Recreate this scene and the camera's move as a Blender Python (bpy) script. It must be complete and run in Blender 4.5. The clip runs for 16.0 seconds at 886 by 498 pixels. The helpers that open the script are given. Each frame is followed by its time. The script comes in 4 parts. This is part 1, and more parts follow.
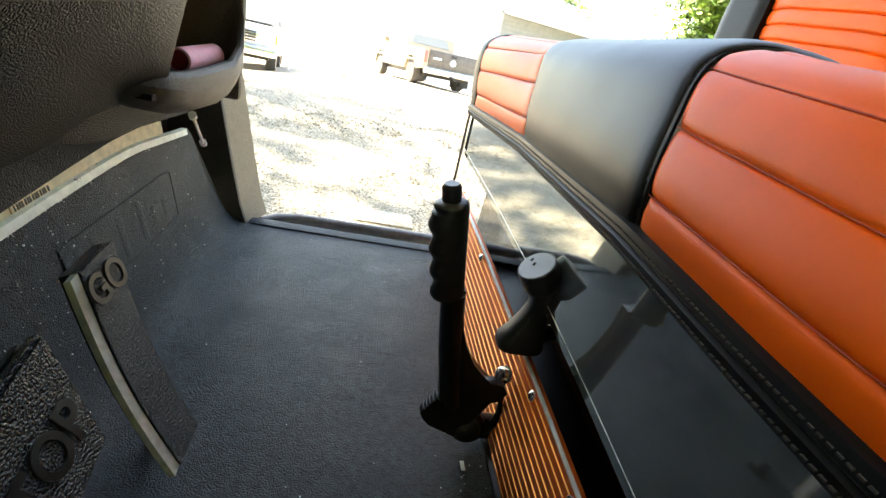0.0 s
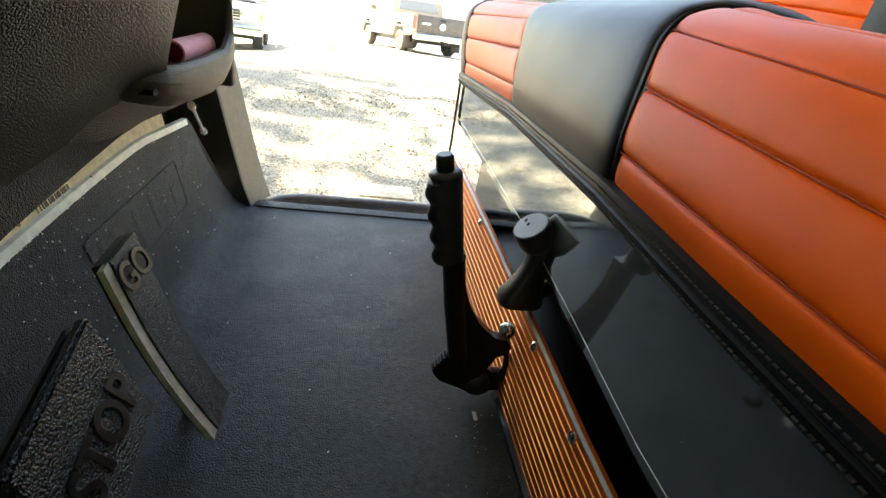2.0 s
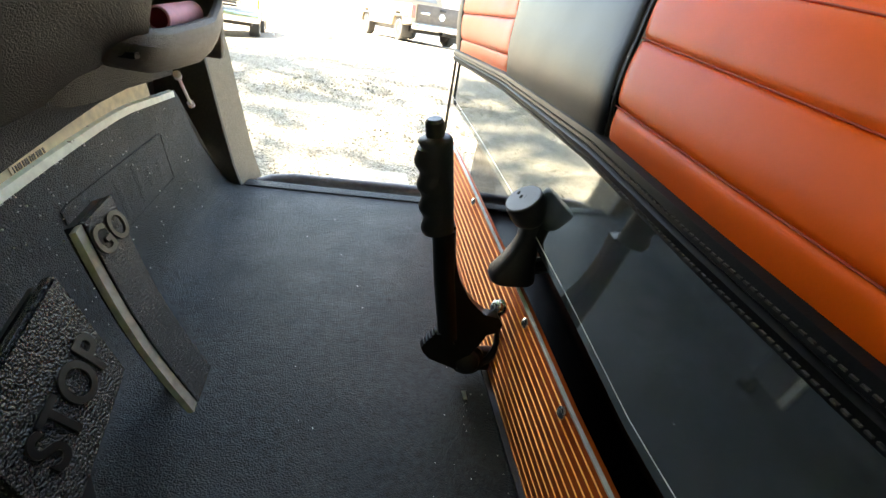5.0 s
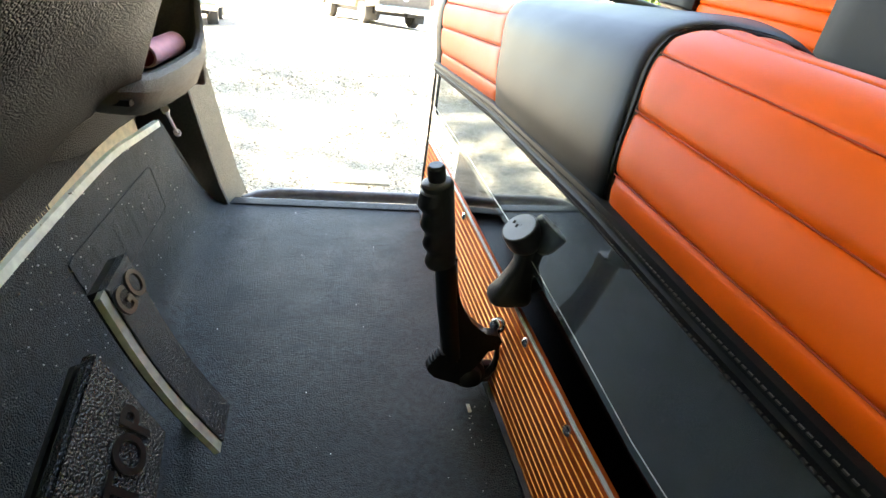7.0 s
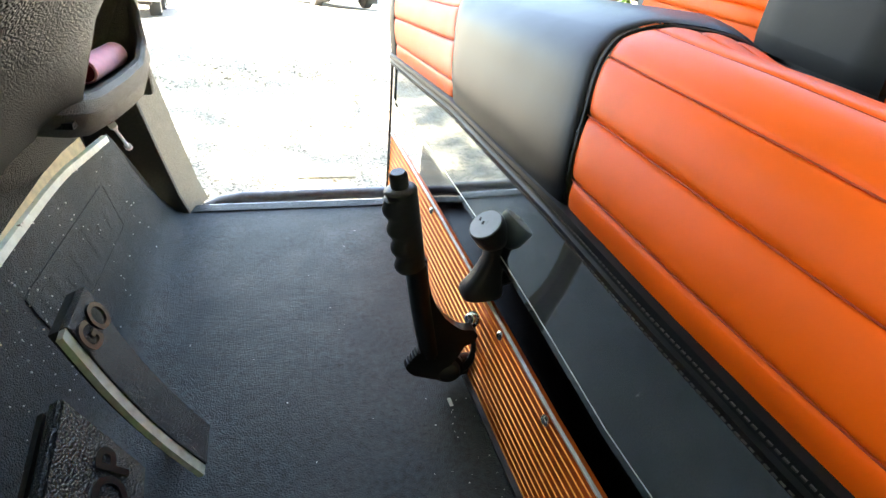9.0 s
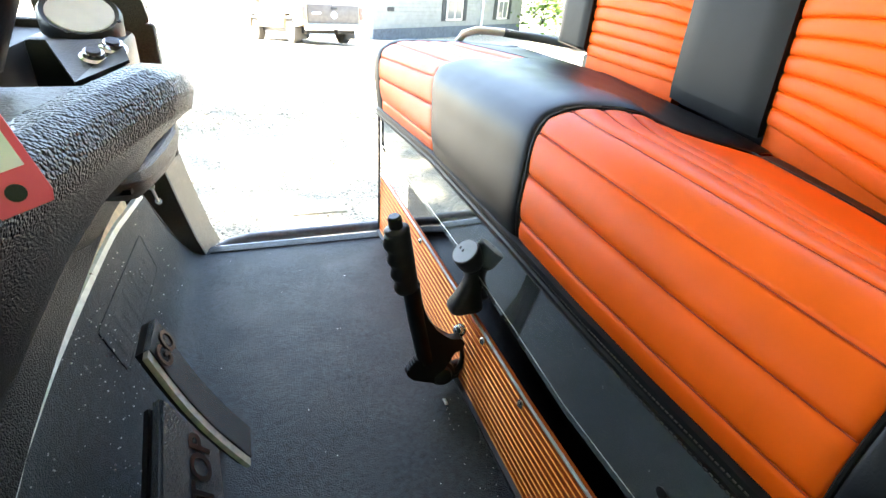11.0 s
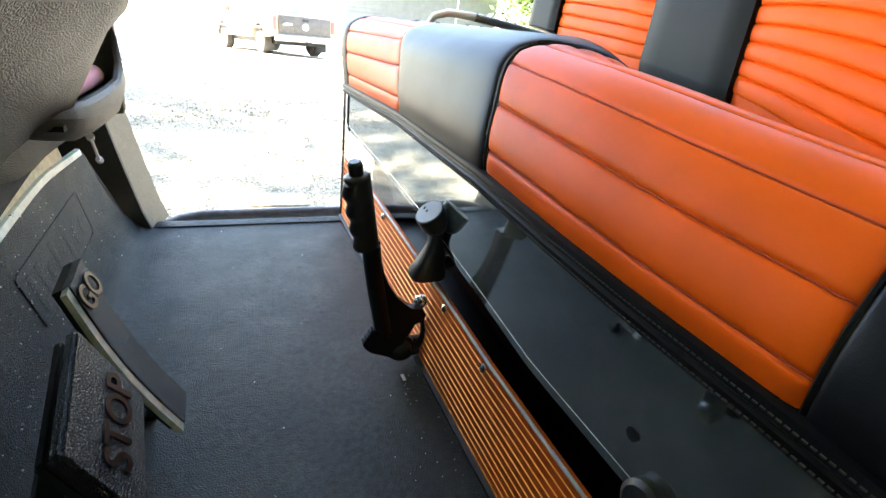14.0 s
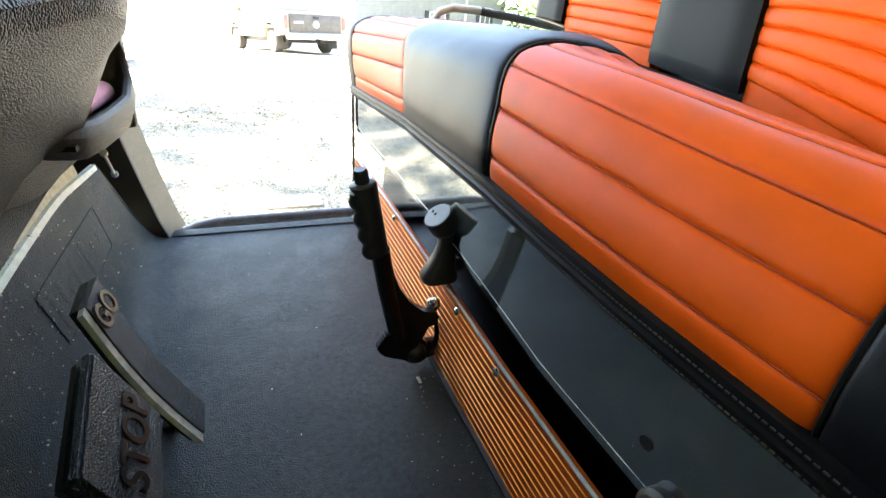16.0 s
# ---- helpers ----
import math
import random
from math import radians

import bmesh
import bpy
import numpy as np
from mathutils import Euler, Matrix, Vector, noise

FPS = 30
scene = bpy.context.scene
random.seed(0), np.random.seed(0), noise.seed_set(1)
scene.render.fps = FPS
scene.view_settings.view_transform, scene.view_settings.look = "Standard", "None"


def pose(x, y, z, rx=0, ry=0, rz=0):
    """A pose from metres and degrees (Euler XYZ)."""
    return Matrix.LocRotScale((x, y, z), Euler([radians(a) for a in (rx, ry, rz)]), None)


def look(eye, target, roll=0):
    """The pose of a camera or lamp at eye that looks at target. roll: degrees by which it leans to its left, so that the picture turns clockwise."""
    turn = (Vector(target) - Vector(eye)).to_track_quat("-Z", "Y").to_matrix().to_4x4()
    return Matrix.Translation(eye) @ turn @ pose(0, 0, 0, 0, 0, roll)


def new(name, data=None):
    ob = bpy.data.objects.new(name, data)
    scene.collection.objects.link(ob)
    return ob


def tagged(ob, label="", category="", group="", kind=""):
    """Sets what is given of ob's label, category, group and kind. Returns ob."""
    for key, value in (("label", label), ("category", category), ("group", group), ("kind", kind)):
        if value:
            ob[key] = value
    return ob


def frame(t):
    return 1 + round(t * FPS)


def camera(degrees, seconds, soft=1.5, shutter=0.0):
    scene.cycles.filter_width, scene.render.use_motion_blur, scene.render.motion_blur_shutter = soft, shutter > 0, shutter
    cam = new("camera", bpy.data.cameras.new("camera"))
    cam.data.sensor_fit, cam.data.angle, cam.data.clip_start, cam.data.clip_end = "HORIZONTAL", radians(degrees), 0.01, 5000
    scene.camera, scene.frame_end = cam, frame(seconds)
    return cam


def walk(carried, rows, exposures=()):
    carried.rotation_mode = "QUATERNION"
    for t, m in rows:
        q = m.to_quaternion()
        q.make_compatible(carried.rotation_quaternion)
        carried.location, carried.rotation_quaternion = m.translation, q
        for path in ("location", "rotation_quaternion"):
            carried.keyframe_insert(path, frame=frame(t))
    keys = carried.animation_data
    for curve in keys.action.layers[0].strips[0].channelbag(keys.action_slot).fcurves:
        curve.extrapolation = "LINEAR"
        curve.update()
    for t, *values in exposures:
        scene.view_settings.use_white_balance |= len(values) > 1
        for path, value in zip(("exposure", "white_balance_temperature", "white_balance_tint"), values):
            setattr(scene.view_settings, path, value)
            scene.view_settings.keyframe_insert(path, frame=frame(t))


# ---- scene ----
cam = camera(84.0, 16.0)
PATH = [
    (0, (-0.145, -0.162, 0.548), (0.272, 1.606, -0.29), 14.8),
    (0.5, (-0.172, -0.161, 0.564), (0.297, 1.576, -0.31), 13.5),
    (1, (-0.183, -0.202, 0.659), (0.332, 1.552, -0.153), 13.8),
    (1.5, (-0.168, -0.202, 0.603), (0.321, 1.512, -0.304), 12.9),
    (2, (-0.146, -0.197, 0.563), (0.266, 1.514, -0.388), 10.7),
    (2.5, (-0.13, -0.191, 0.551), (0.25, 1.524, -0.406), 9.2),
    (3, (-0.136, -0.178, 0.553), (0.237, 1.557, -0.37), 10.2),
    (3.5, (-0.129, -0.185, 0.539), (0.266, 1.535, -0.401), 11.1),
    (3.7, (-0.128, -0.183, 0.528), (0.275, 1.512, -0.453), 11.0),
    (6, (-0.137, -0.205, 0.538), (0.307, 1.49, -0.427), 12.2),
    (6.5, (-0.144, -0.193, 0.538), (0.298, 1.501, -0.429), 10.9),
    (7, (-0.175, -0.184, 0.598), (0.351, 1.454, -0.423), 10.5),
    (7.5, (-0.207, -0.197, 0.649), (0.435, 1.339, -0.46), 11.0),
    (8, (-0.177, -0.178, 0.631), (0.444, 1.376, -0.464), 9.5),
    (8.2, (-0.167, -0.176, 0.627), (0.425, 1.405, -0.445), 8.4),
    (10.3, (-0.2, -0.17, 0.622), (0.496, 1.364, -0.456), 7.6),
    (10.5, (-0.209, -0.188, 0.639), (0.484, 1.354, -0.43), 7.4),
    (11, (-0.22, -0.299, 0.709), (0.461, 1.304, -0.275), 5.5),
    (11.5, (-0.219, -0.353, 0.7), (0.431, 1.259, -0.289), 6.9),
    (12, (-0.23, -0.354, 0.691), (0.457, 1.253, -0.283), 9.2),
    (12.5, (-0.235, -0.339, 0.653), (0.523, 1.27, -0.26), 9.4),
    (13, (-0.235, -0.322, 0.616), (0.566, 1.271, -0.291), 10.6),
    (13.5, (-0.22, -0.312, 0.612), (0.585, 1.284, -0.286), 9.8),
    (14, (-0.211, -0.314, 0.608), (0.609, 1.275, -0.289), 9.3),
    (14.5, (-0.209, -0.309, 0.627), (0.614, 1.282, -0.264), 7.9),
    (15, (-0.207, -0.319, 0.636), (0.534, 1.303, -0.269), 8.9),
    (15.5, (-0.195, -0.318, 0.62), (0.517, 1.295, -0.324), 8.2),
    (16, (-0.195, -0.307, 0.624), (0.552, 1.294, -0.313), 6.2),
]
EXPOSURES = [(0.0, 3.25, 8100, 8), (1.5, 3.05, 8100, 8), (2.5, 3.02, 8100, 8), (3.5, 3.16, 8000, 8), (6.0, 3.4, 7700, 8), (7.5, 3.80, 7600, 8), (11.0, 3.95, 6950, 8), (12.5, 3.66, 7000, 8), (16.0, 3.62, 7000, 8)]
walk(cam, [(t, look(eye, target, roll)) for t, eye, target, roll in PATH], EXPOSURES)

# ---- light ----
SUN_ELEVATION, SUN_TURN = 56.0, -62.0
world = bpy.data.worlds.new("sky")
scene.world = world
world.use_nodes = True
wn = world.node_tree.nodes
sky = wn.new("ShaderNodeTexSky")
sky.sky_type = "NISHITA"
sky.sun_disc = False
sky.sun_elevation, sky.sun_rotation = radians(SUN_ELEVATION), radians(SUN_TURN)
world.node_tree.links.new(sky.outputs[0], wn["Background"].inputs[0])
wn["Background"].inputs[1].default_value = 0.15
sun_data = bpy.data.lights.new("sun", "SUN")
sun_data.energy, sun_data.angle, sun_data.color = 5.0, radians(1.3), (1.0, 0.95, 0.86)
sun = new("sun", sun_data)
sa, se = radians(SUN_TURN), radians(SUN_ELEVATION)
SUN_WAY = Vector((math.sin(sa) * math.cos(se), math.cos(sa) * math.cos(se), math.sin(se)))
sun.matrix_world = look(SUN_WAY * 30, (0, 0, 0))


# ---- materials ----
def material(name, color, rough=0.5, metal=0.0, grain=0.0, grain_size=60.0, bump=0.0, bump_size=200.0, spots=None,
             spot_size=30.0, spot_level=0.62, spread=0.0, rough_spread=0.0, coat=0.0, specular=0.5, bump_distance=0.002, pebble=0.0, dust=None, dust_size=5.0, dust_amount=0.5):
    """A surface with grain, blotches, relief and specks."""
    m = bpy.data.materials.new(name)
    m.use_nodes = True
    t = m.node_tree
    p = t.nodes["Principled BSDF"]
    p.inputs["Base Color"].default_value = (*color, 1)
    p.inputs["Roughness"].default_value = rough
    p.inputs["Metallic"].default_value = metal
    p.inputs["Coat Weight"].default_value = coat
    p.inputs["Specular IOR Level"].default_value = specular
    co = t.nodes.new("ShaderNodeTexCoord").outputs["Object"]

    def noise_at(size, detail=4.0):
        n = t.nodes.new("ShaderNodeTexNoise")
        n.inputs["Scale"].default_value, n.inputs["Detail"].default_value = size, detail
        t.links.new(co, n.inputs["Vector"])
        return n.outputs["Fac"]

    def mixed(fac, a, b):
        x = t.nodes.new("ShaderNodeMix")
        x.data_type = "RGBA"
        t.links.new(fac, x.inputs["Factor"])
        for value, socket in ((a, x.inputs["A"]), (b, x.inputs["B"])):
            if isinstance(value, tuple):
                socket.default_value = (*value[:3], 1)
            else:
                t.links.new(value, socket)
        return x.outputs["Result"]

    def ramp(fac, low, high):
        x = t.nodes.new("ShaderNodeMapRange")
        x.inputs["From Min"].default_value, x.inputs["From Max"].default_value = low, high
        t.links.new(fac, x.inputs["Value"])
        return x.outputs["Result"]

    out = None
    if grain:
        dark = tuple(c * (1 - grain) for c in color)
        light = tuple(min(1, c * (1 + grain)) for c in color)
        out = mixed(ramp(noise_at(grain_size), 0.3, 0.7), dark, light)
        big = ramp(noise_at(grain_size / 9, 3), 0.35, 0.7)
        soft = tuple(c * (1 - 0.6 * grain) for c in color)
        half = t.nodes.new("ShaderNodeMath")
        half.operation, half.inputs[1].default_value = "MULTIPLY", 0.5
        t.links.new(big, half.inputs[0])
        out = mixed(half.outputs[0], out, soft)
    if spread:
        info = t.nodes.new("ShaderNodeObjectInfo").outputs["Random"]
        geo = t.nodes.new("ShaderNodeNewGeometry").outputs["Random Per Island"]
        add = t.nodes.new("ShaderNodeMath")
        add.operation = "WRAP"
        add.inputs[1].default_value, add.inputs[2].default_value = 1.0, 0.0
        plus = t.nodes.new("ShaderNodeMath")
        t.links.new(info, plus.inputs[0]), t.links.new(geo, plus.inputs[1])
        t.links.new(plus.outputs[0], add.inputs[0])
        varied = mixed(add.outputs[0], tuple(c * (1 - spread) for c in color), tuple(min(1, c * (1 + spread)) for c in color))
        out = varied if out is None else mixed(add.outputs[0], out, varied)
    if dust:
        veil = t.nodes.new("ShaderNodeMath")
        veil.operation, veil.inputs[1].default_value = "MULTIPLY", dust_amount
        t.links.new(ramp(noise_at(dust_size, 5), 0.42, 0.72), veil.inputs[0])
        fine = t.nodes.new("ShaderNodeMath")
        fine.operation = "MULTIPLY"
        t.links.new(veil.outputs[0], fine.inputs[0]), t.links.new(ramp(noise_at(dust_size * 42, 3), 0.32, 0.62), fine.inputs[1])
        out = mixed(fine.outputs[0], out if out is not None else color, dust)
    if spots:
        out = mixed(ramp(noise_at(spot_size, 2), spot_level, spot_level + 0.03), out if out is not None else color, spots)
    if out is not None:
        t.links.new(out, p.inputs["Base Color"])
    if rough_spread:
        x = t.nodes.new("ShaderNodeMapRange")
        x.inputs["To Min"].default_value, x.inputs["To Max"].default_value = max(0.02, rough - rough_spread), min(1, rough + rough_spread)
        t.links.new(noise_at(14.0), x.inputs["Value"])
        t.links.new(x.outputs["Result"], p.inputs["Roughness"])
    if bump:
        b = t.nodes.new("ShaderNodeBump")
        b.inputs["Strength"].default_value, b.inputs["Distance"].default_value = bump, bump_distance
        height = noise_at(bump_size, 3)
        if pebble:
            v = t.nodes.new("ShaderNodeTexVoronoi")
            v.feature = "SMOOTH_F1"
            v.inputs["Scale"].default_value, v.inputs["Smoothness"].default_value = bump_size, 0.5
            t.links.new(co, v.inputs["Vector"])
            less = t.nodes.new("ShaderNodeMath")
            less.operation, less.inputs[1].default_value = "MULTIPLY_ADD", -pebble
            t.links.new(v.outputs["Distance"], less.inputs[0]), t.links.new(height, less.inputs[2])
            height = less.outputs[0]
        t.links.new(height, b.inputs["Height"])
        t.links.new(b.outputs[0], p.inputs["Normal"])
    return m


ORANGE_VINYL = material("orange_vinyl", (0.87, 0.112, 0.006), 0.42, grain=0.10, grain_size=14, bump=0.07, bump_size=600, rough_spread=0.08, specular=0.17, bump_distance=0.001)
BLACK_VINYL = material("black_vinyl", (0.007, 0.0075, 0.009), 0.40, grain=0.15, grain_size=20, bump=0.12, bump_size=700, rough_spread=0.06, bump_distance=0.001, specular=0.13)
# Orange darkened to paint the shade in the sewn grooves.
SEAM_SHADE = material("seam_groove_shade", (0.40, 0.038, 0.004), 0.7)
STITCH = material("grey_thread", (0.035, 0.033, 0.03), 0.8)
RUBBER = material("black_rubber_mat", (0.0122, 0.0195, 0.0245), 0.5, grain=0.8, grain_size=95, dust=(0.060, 0.066, 0.066), dust_size=5.5, dust_amount=0.68, bump=0.9, bump_size=540, rough_spread=0.17, spots=(0.018, 0.026, 0.031), spot_size=14, spot_level=0.60, bump_distance=0.0018, specular=0.30, pebble=1.0)
PEDAL_RUBBER = material("pedal_rubber", (0.006, 0.0062, 0.007), 0.27, grain=0.3, bump=1.0, bump_size=520, bump_distance=0.0014, pebble=2.0, specular=0.32, dust=(0.030, 0.028, 0.026), dust_size=22, dust_amount=0.22)
# Dash body kept near black for shade; rim below is its sky-lit copy.
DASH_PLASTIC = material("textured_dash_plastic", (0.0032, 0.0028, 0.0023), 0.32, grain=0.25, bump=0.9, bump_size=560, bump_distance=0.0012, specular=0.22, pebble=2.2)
RIM_SKY_LIT = material("sky_lit_rim_plastic", (0.008, 0.0085, 0.0095), 0.30, grain=0.4, grain_size=300, bump=1.0, bump_size=430, bump_distance=0.0018, pebble=2.2, specular=0.5)
# Dark tone for the post's inner side, which is speckled plastic in shade.
POST_SHADE = material("shaded_post_face", (0.05, 0.046, 0.038), 0.5, grain=0.3, grain_size=200, bump=0.5, bump_size=300)
# Shelf tone is the dash plastic with sky light put into its grey.
SHELF_SKY_LIT = material("sky_lit_shelf_plastic", (0.14, 0.148, 0.158), 0.5, grain=0.3, grain_size=150, bump=1.0, bump_size=260, bump_distance=0.003)
# Lip, tray end and cowl: dash plastic paled for light from outside.
LIP_SIDE_LIT = material("side_lit_brown_plastic", (0.088, 0.075, 0.054), 0.45, grain=0.35, grain_size=300, bump=0.8, bump_size=700, bump_distance=0.0010, pebble=2.0)
SPECKLED = material("speckled_grey_coating", (0.16, 0.133, 0.092), 0.5, grain=0.4, grain_size=400, bump=0.6, bump_size=300)
FASCIA = material("polished_steel_sheet", (0.42, 0.455, 0.46), 0.045, 0.88, grain=0.14, grain_size=26, rough_spread=0.03)
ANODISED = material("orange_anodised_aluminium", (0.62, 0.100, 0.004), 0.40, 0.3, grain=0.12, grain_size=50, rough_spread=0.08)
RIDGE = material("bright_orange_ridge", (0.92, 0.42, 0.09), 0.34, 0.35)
CHROME = material("bright_steel", (0.75, 0.76, 0.77), 0.22, 1.0, grain=0.1)
BRUSHED = material("brushed_aluminium", (0.80, 0.80, 0.78), 0.45, 0.25, grain=0.12, grain_size=90)
# Dark rail tube coloured pale to stand for strong sun on it.
RAIL_SUNLIT = material("sunlit_rail_tube", (0.72, 0.72, 0.70), 0.3, grain=0.05)
# Pale so the added roof's underside bounces light onto the seat.
SHADE_CANOPY = material("bounce_roof_plastic", (0.55, 0.54, 0.51), 0.5, grain=0.1, bump=0.3, bump_size=150)
# Black sill plastic greyed to stand for the light and sheen on it.
SILL_PLASTIC = material("sheen_grey_sill_plastic", (0.10, 0.105, 0.115), 0.4, grain=0.3, grain_size=60, bump=0.3)
BLACK_PAINT = material("black_painted_steel", (0.006, 0.006, 0.0065), 0.36, grain=0.2, bump=0.2, specular=0.3)
BLACK_PLASTIC = material("black_plastic", (0.016, 0.016, 0.018), 0.40, grain=0.2, bump=0.3, bump_size=300)
RECESS = material("dark_recess", (0.006, 0.006, 0.007), 0.6, grain=0.2)
GLOSS_BLACK = material("glossy_black_panel", (0.003, 0.003, 0.0034), 0.10, grain=0.2, rough_spread=0.03, specular=0.36)
SLAB = material("pale_paving_stone", (0.40, 0.37, 0.31), 0.85, grain=0.3, grain_size=40, bump=0.6, bump_size=60)
RETAINER = material("scuffed_pale_retainer", (0.80, 0.84, 0.74), 0.4, grain=0.2, grain_size=60, spots=(0.2, 0.17, 0.12), spot_size=70, spot_level=0.70)
CREAM = material("dirty_cream_plastic", (0.70, 0.60, 0.38), 0.55, grain=0.25, grain_size=70, spots=(0.22, 0.16, 0.09), spot_size=45, spot_level=0.68)
PALE_EDGE = material("worn_pale_edge", (0.42, 0.42, 0.36), 0.5, grain=0.25, grain_size=90)
WHITE = material("white_plastic", (0.86, 0.86, 0.86), 0.4, grain=0.05)
PINK = material("pink_plastic", (0.92, 0.12, 0.19), 0.35, grain=0.05)
CARD = material("white_card", (0.93, 0.93, 0.95), 0.6, grain=0.03)
PINK_PAPER = material("pale_pink_card", (0.86, 0.43, 0.48), 0.6, grain=0.1)
RED_DARK = material("dark_red", (0.2, 0.01, 0.015), 0.4)
GREY_FACE = material("grey_disc", (0.24, 0.25, 0.26), 0.4, grain=0.1)
# Dark spots paint the shadowed, dirty gaps between stones into the colour.
GRAVEL = material("pale_gravel", (0.45, 0.395, 0.305), 0.9, grain=0.6, grain_size=85, bump=1.0, bump_size=85, bump_distance=0.02, spots=(0.07, 0.062, 0.048), spot_size=80, spot_level=0.605)
PEBBLE = material("pebbles", (0.42, 0.37, 0.29), 0.9, spread=0.6)
GOLD_PAINT = material("tan_metallic_paint", (0.30, 0.25, 0.17), 0.3, 0.2, grain=0.1, coat=0.5)
# Brown lifted from near black to stand for glare haze over the truck.
DARK_PAINT = material("haze_lifted_brown_paint", (0.10, 0.088, 0.08), 0.45, grain=0.25, grain_size=9)
SILVER_PAINT = material("silver_white_paint", (0.42, 0.43, 0.44), 0.3, 0.1, grain=0.05, coat=0.5)
# Dark panes coloured paler to stand for the sky they reflect.
GLASS_SKY = material("sky_lit_window", (0.16, 0.175, 0.18), 0.06)
# Rubber paled to put the glare haze over dark parts into its colour.
TYRE = material("haze_lifted_tyre_rubber", (0.07, 0.066, 0.06), 0.9, grain=0.3)
LENS_RED = material("red_lens", (0.45, 0.12, 0.10), 0.2)
LENS_AMBER = material("amber_lens", (0.8, 0.3, 0.05), 0.2)
# Grey darkened to put the tree shade on the wall into its colour.
SIDING = material("shaded_grey_siding", (0.25, 0.27, 0.28), 0.7, grain=0.12, grain_size=3)
STONE = material("dark_base_course", (0.10, 0.12, 0.15), 0.8, grain=0.3, grain_size=6)
ROOFING = material("pale_roof", (0.55, 0.55, 0.54), 0.6, grain=0.15, grain_size=4)
SHUTTER = material("dark_shutter", (0.03, 0.035, 0.045), 0.6)
BARK = material("bark", (0.10, 0.075, 0.055), 0.9, grain=0.5, grain_size=12, bump=1.0, bump_size=20, bump_distance=0.02)
LEAF = material("green_leaves", (0.12, 0.20, 0.03), 0.55, spread=0.6)
# Orange paled to put the glare over the drum into its colour.
CONE_ORANGE = material("glare_pale_orange_plastic", (0.85, 0.58, 0.42), 0.5, grain=0.1)


# ---- builders ----
def mesh_of(name, bm):
    bmesh.ops.recalc_face_normals(bm, faces=bm.faces[:])
    me = bpy.data.meshes.new(name)
    bm.to_mesh(me)
    bm.free()
    return me


def part(name, bm, mat, parent=None, label="", smooth=35):
    me = mesh_of(name, bm)
    me.materials.append(mat)
    if smooth:
        me.shade_smooth()
        me.set_sharp_from_angle(angle=radians(smooth))
    ob = new(name, me)
    if parent:
        ob.parent = parent
        ob.matrix_parent_inverse = parent.matrix_world.inverted()
    if label:
        ob["label"] = label
    return ob


def base(name, at, label, category, group="", kind=""):
    ob = new(name)
    ob.empty_display_size = 0.1
    ob.matrix_world = Matrix.Translation(at)
    bpy.context.view_layer.update()
    return tagged(ob, label, category, group, kind)


def loft(sections, close_section=False, cap=True, closed=False):
    """A skin over rows of points."""
    bm = bmesh.new()
    rings = [[bm.verts.new(p) for p in s] for s in sections]
    n = len(rings[0])
    count = len(rings)
    for i in range(count if closed else count - 1):
        a, b = rings[i], rings[(i + 1) % count]
        for j in range(n if close_section else n - 1):
            k = (j + 1) % n
            bm.faces.new((a[j], a[k], b[k], b[j]))
    if cap and not closed and close_section:
        bm.faces.new(rings[0]), bm.faces.new(rings[-1])
    return bm


def box(x0, x1, y0, y1, z0, z1, bevel=0.0, segments=2, bm=None):
    bm = bm or bmesh.new()
    made = bmesh.ops.create_cube(bm, size=1.0)["verts"]
    for v in made:
        v.co = (x0 + (v.co.x + 0.5) * (x1 - x0), y0 + (v.co.y + 0.5) * (y1 - y0), z0 + (v.co.z + 0.5) * (z1 - z0))
    if bevel:
        bmesh.ops.bevel(bm, geom=list({e for v in made for e in v.link_edges}), offset=bevel, segments=segments, affect="EDGES", profile=0.5)
    return bm


def tube(points, radius, sides=10, cap=True):
    """A round bar along points; radius may be one number or one for each point."""
    pts = [Vector(p) for p in points]
    radii = radius if isinstance(radius, (list, tuple)) else [radius] * len(pts)
    rings = []
    side = None
    for i, p in enumerate(pts):
        way = (pts[min(i + 1, len(pts) - 1)] - pts[max(i - 1, 0)]).normalized()
        if side is None:
            side = way.orthogonal().normalized()
        side = (side - way * side.dot(way)).normalized()
        up = way.cross(side)
        rings.append([p + radii[i] * (math.cos(a) * side + math.sin(a) * up) for a in (2 * math.pi * k / sides for k in range(sides))])
    return loft(rings, True, cap)


def lathe(profile, start, way, sides=24):
    """A turned body: profile rows of (distance along way, radius)."""
    start, way = Vector(start), Vector(way).normalized()
    side = way.orthogonal().normalized()
    up = way.cross(side)
    return loft([[start + way * d + r * (math.cos(a) * side + math.sin(a) * up) for a in (2 * math.pi * k / sides for k in range(sides))] for d, r in profile], True, True)


def curve_at(keys, v):
    """A smooth value between rows of (place, value)."""
    if v <= keys[0][0]:
        return keys[0][1]
    for (a, p), (b, q) in zip(keys, keys[1:]):
        if v <= b:
            s = (v - a) / (b - a)
            return p + (q - p) * s
    return keys[-1][1]


def plate(outline, thickness, way):
    """A flat sheet from its outline, thickened along way."""
    bm = bmesh.new()
    f = bm.faces.new([bm.verts.new(p) for p in outline])
    far = bmesh.ops.extrude_face_region(bm, geom=[f])["geom"]
    bmesh.ops.translate(bm, vec=Vector(way) * thickness, verts=[v for v in far if isinstance(v, bmesh.types.BMVert)])
    return bm


def span(a, b, n):
    return [a + (b - a) * i / (n - 1) for i in range(n)]


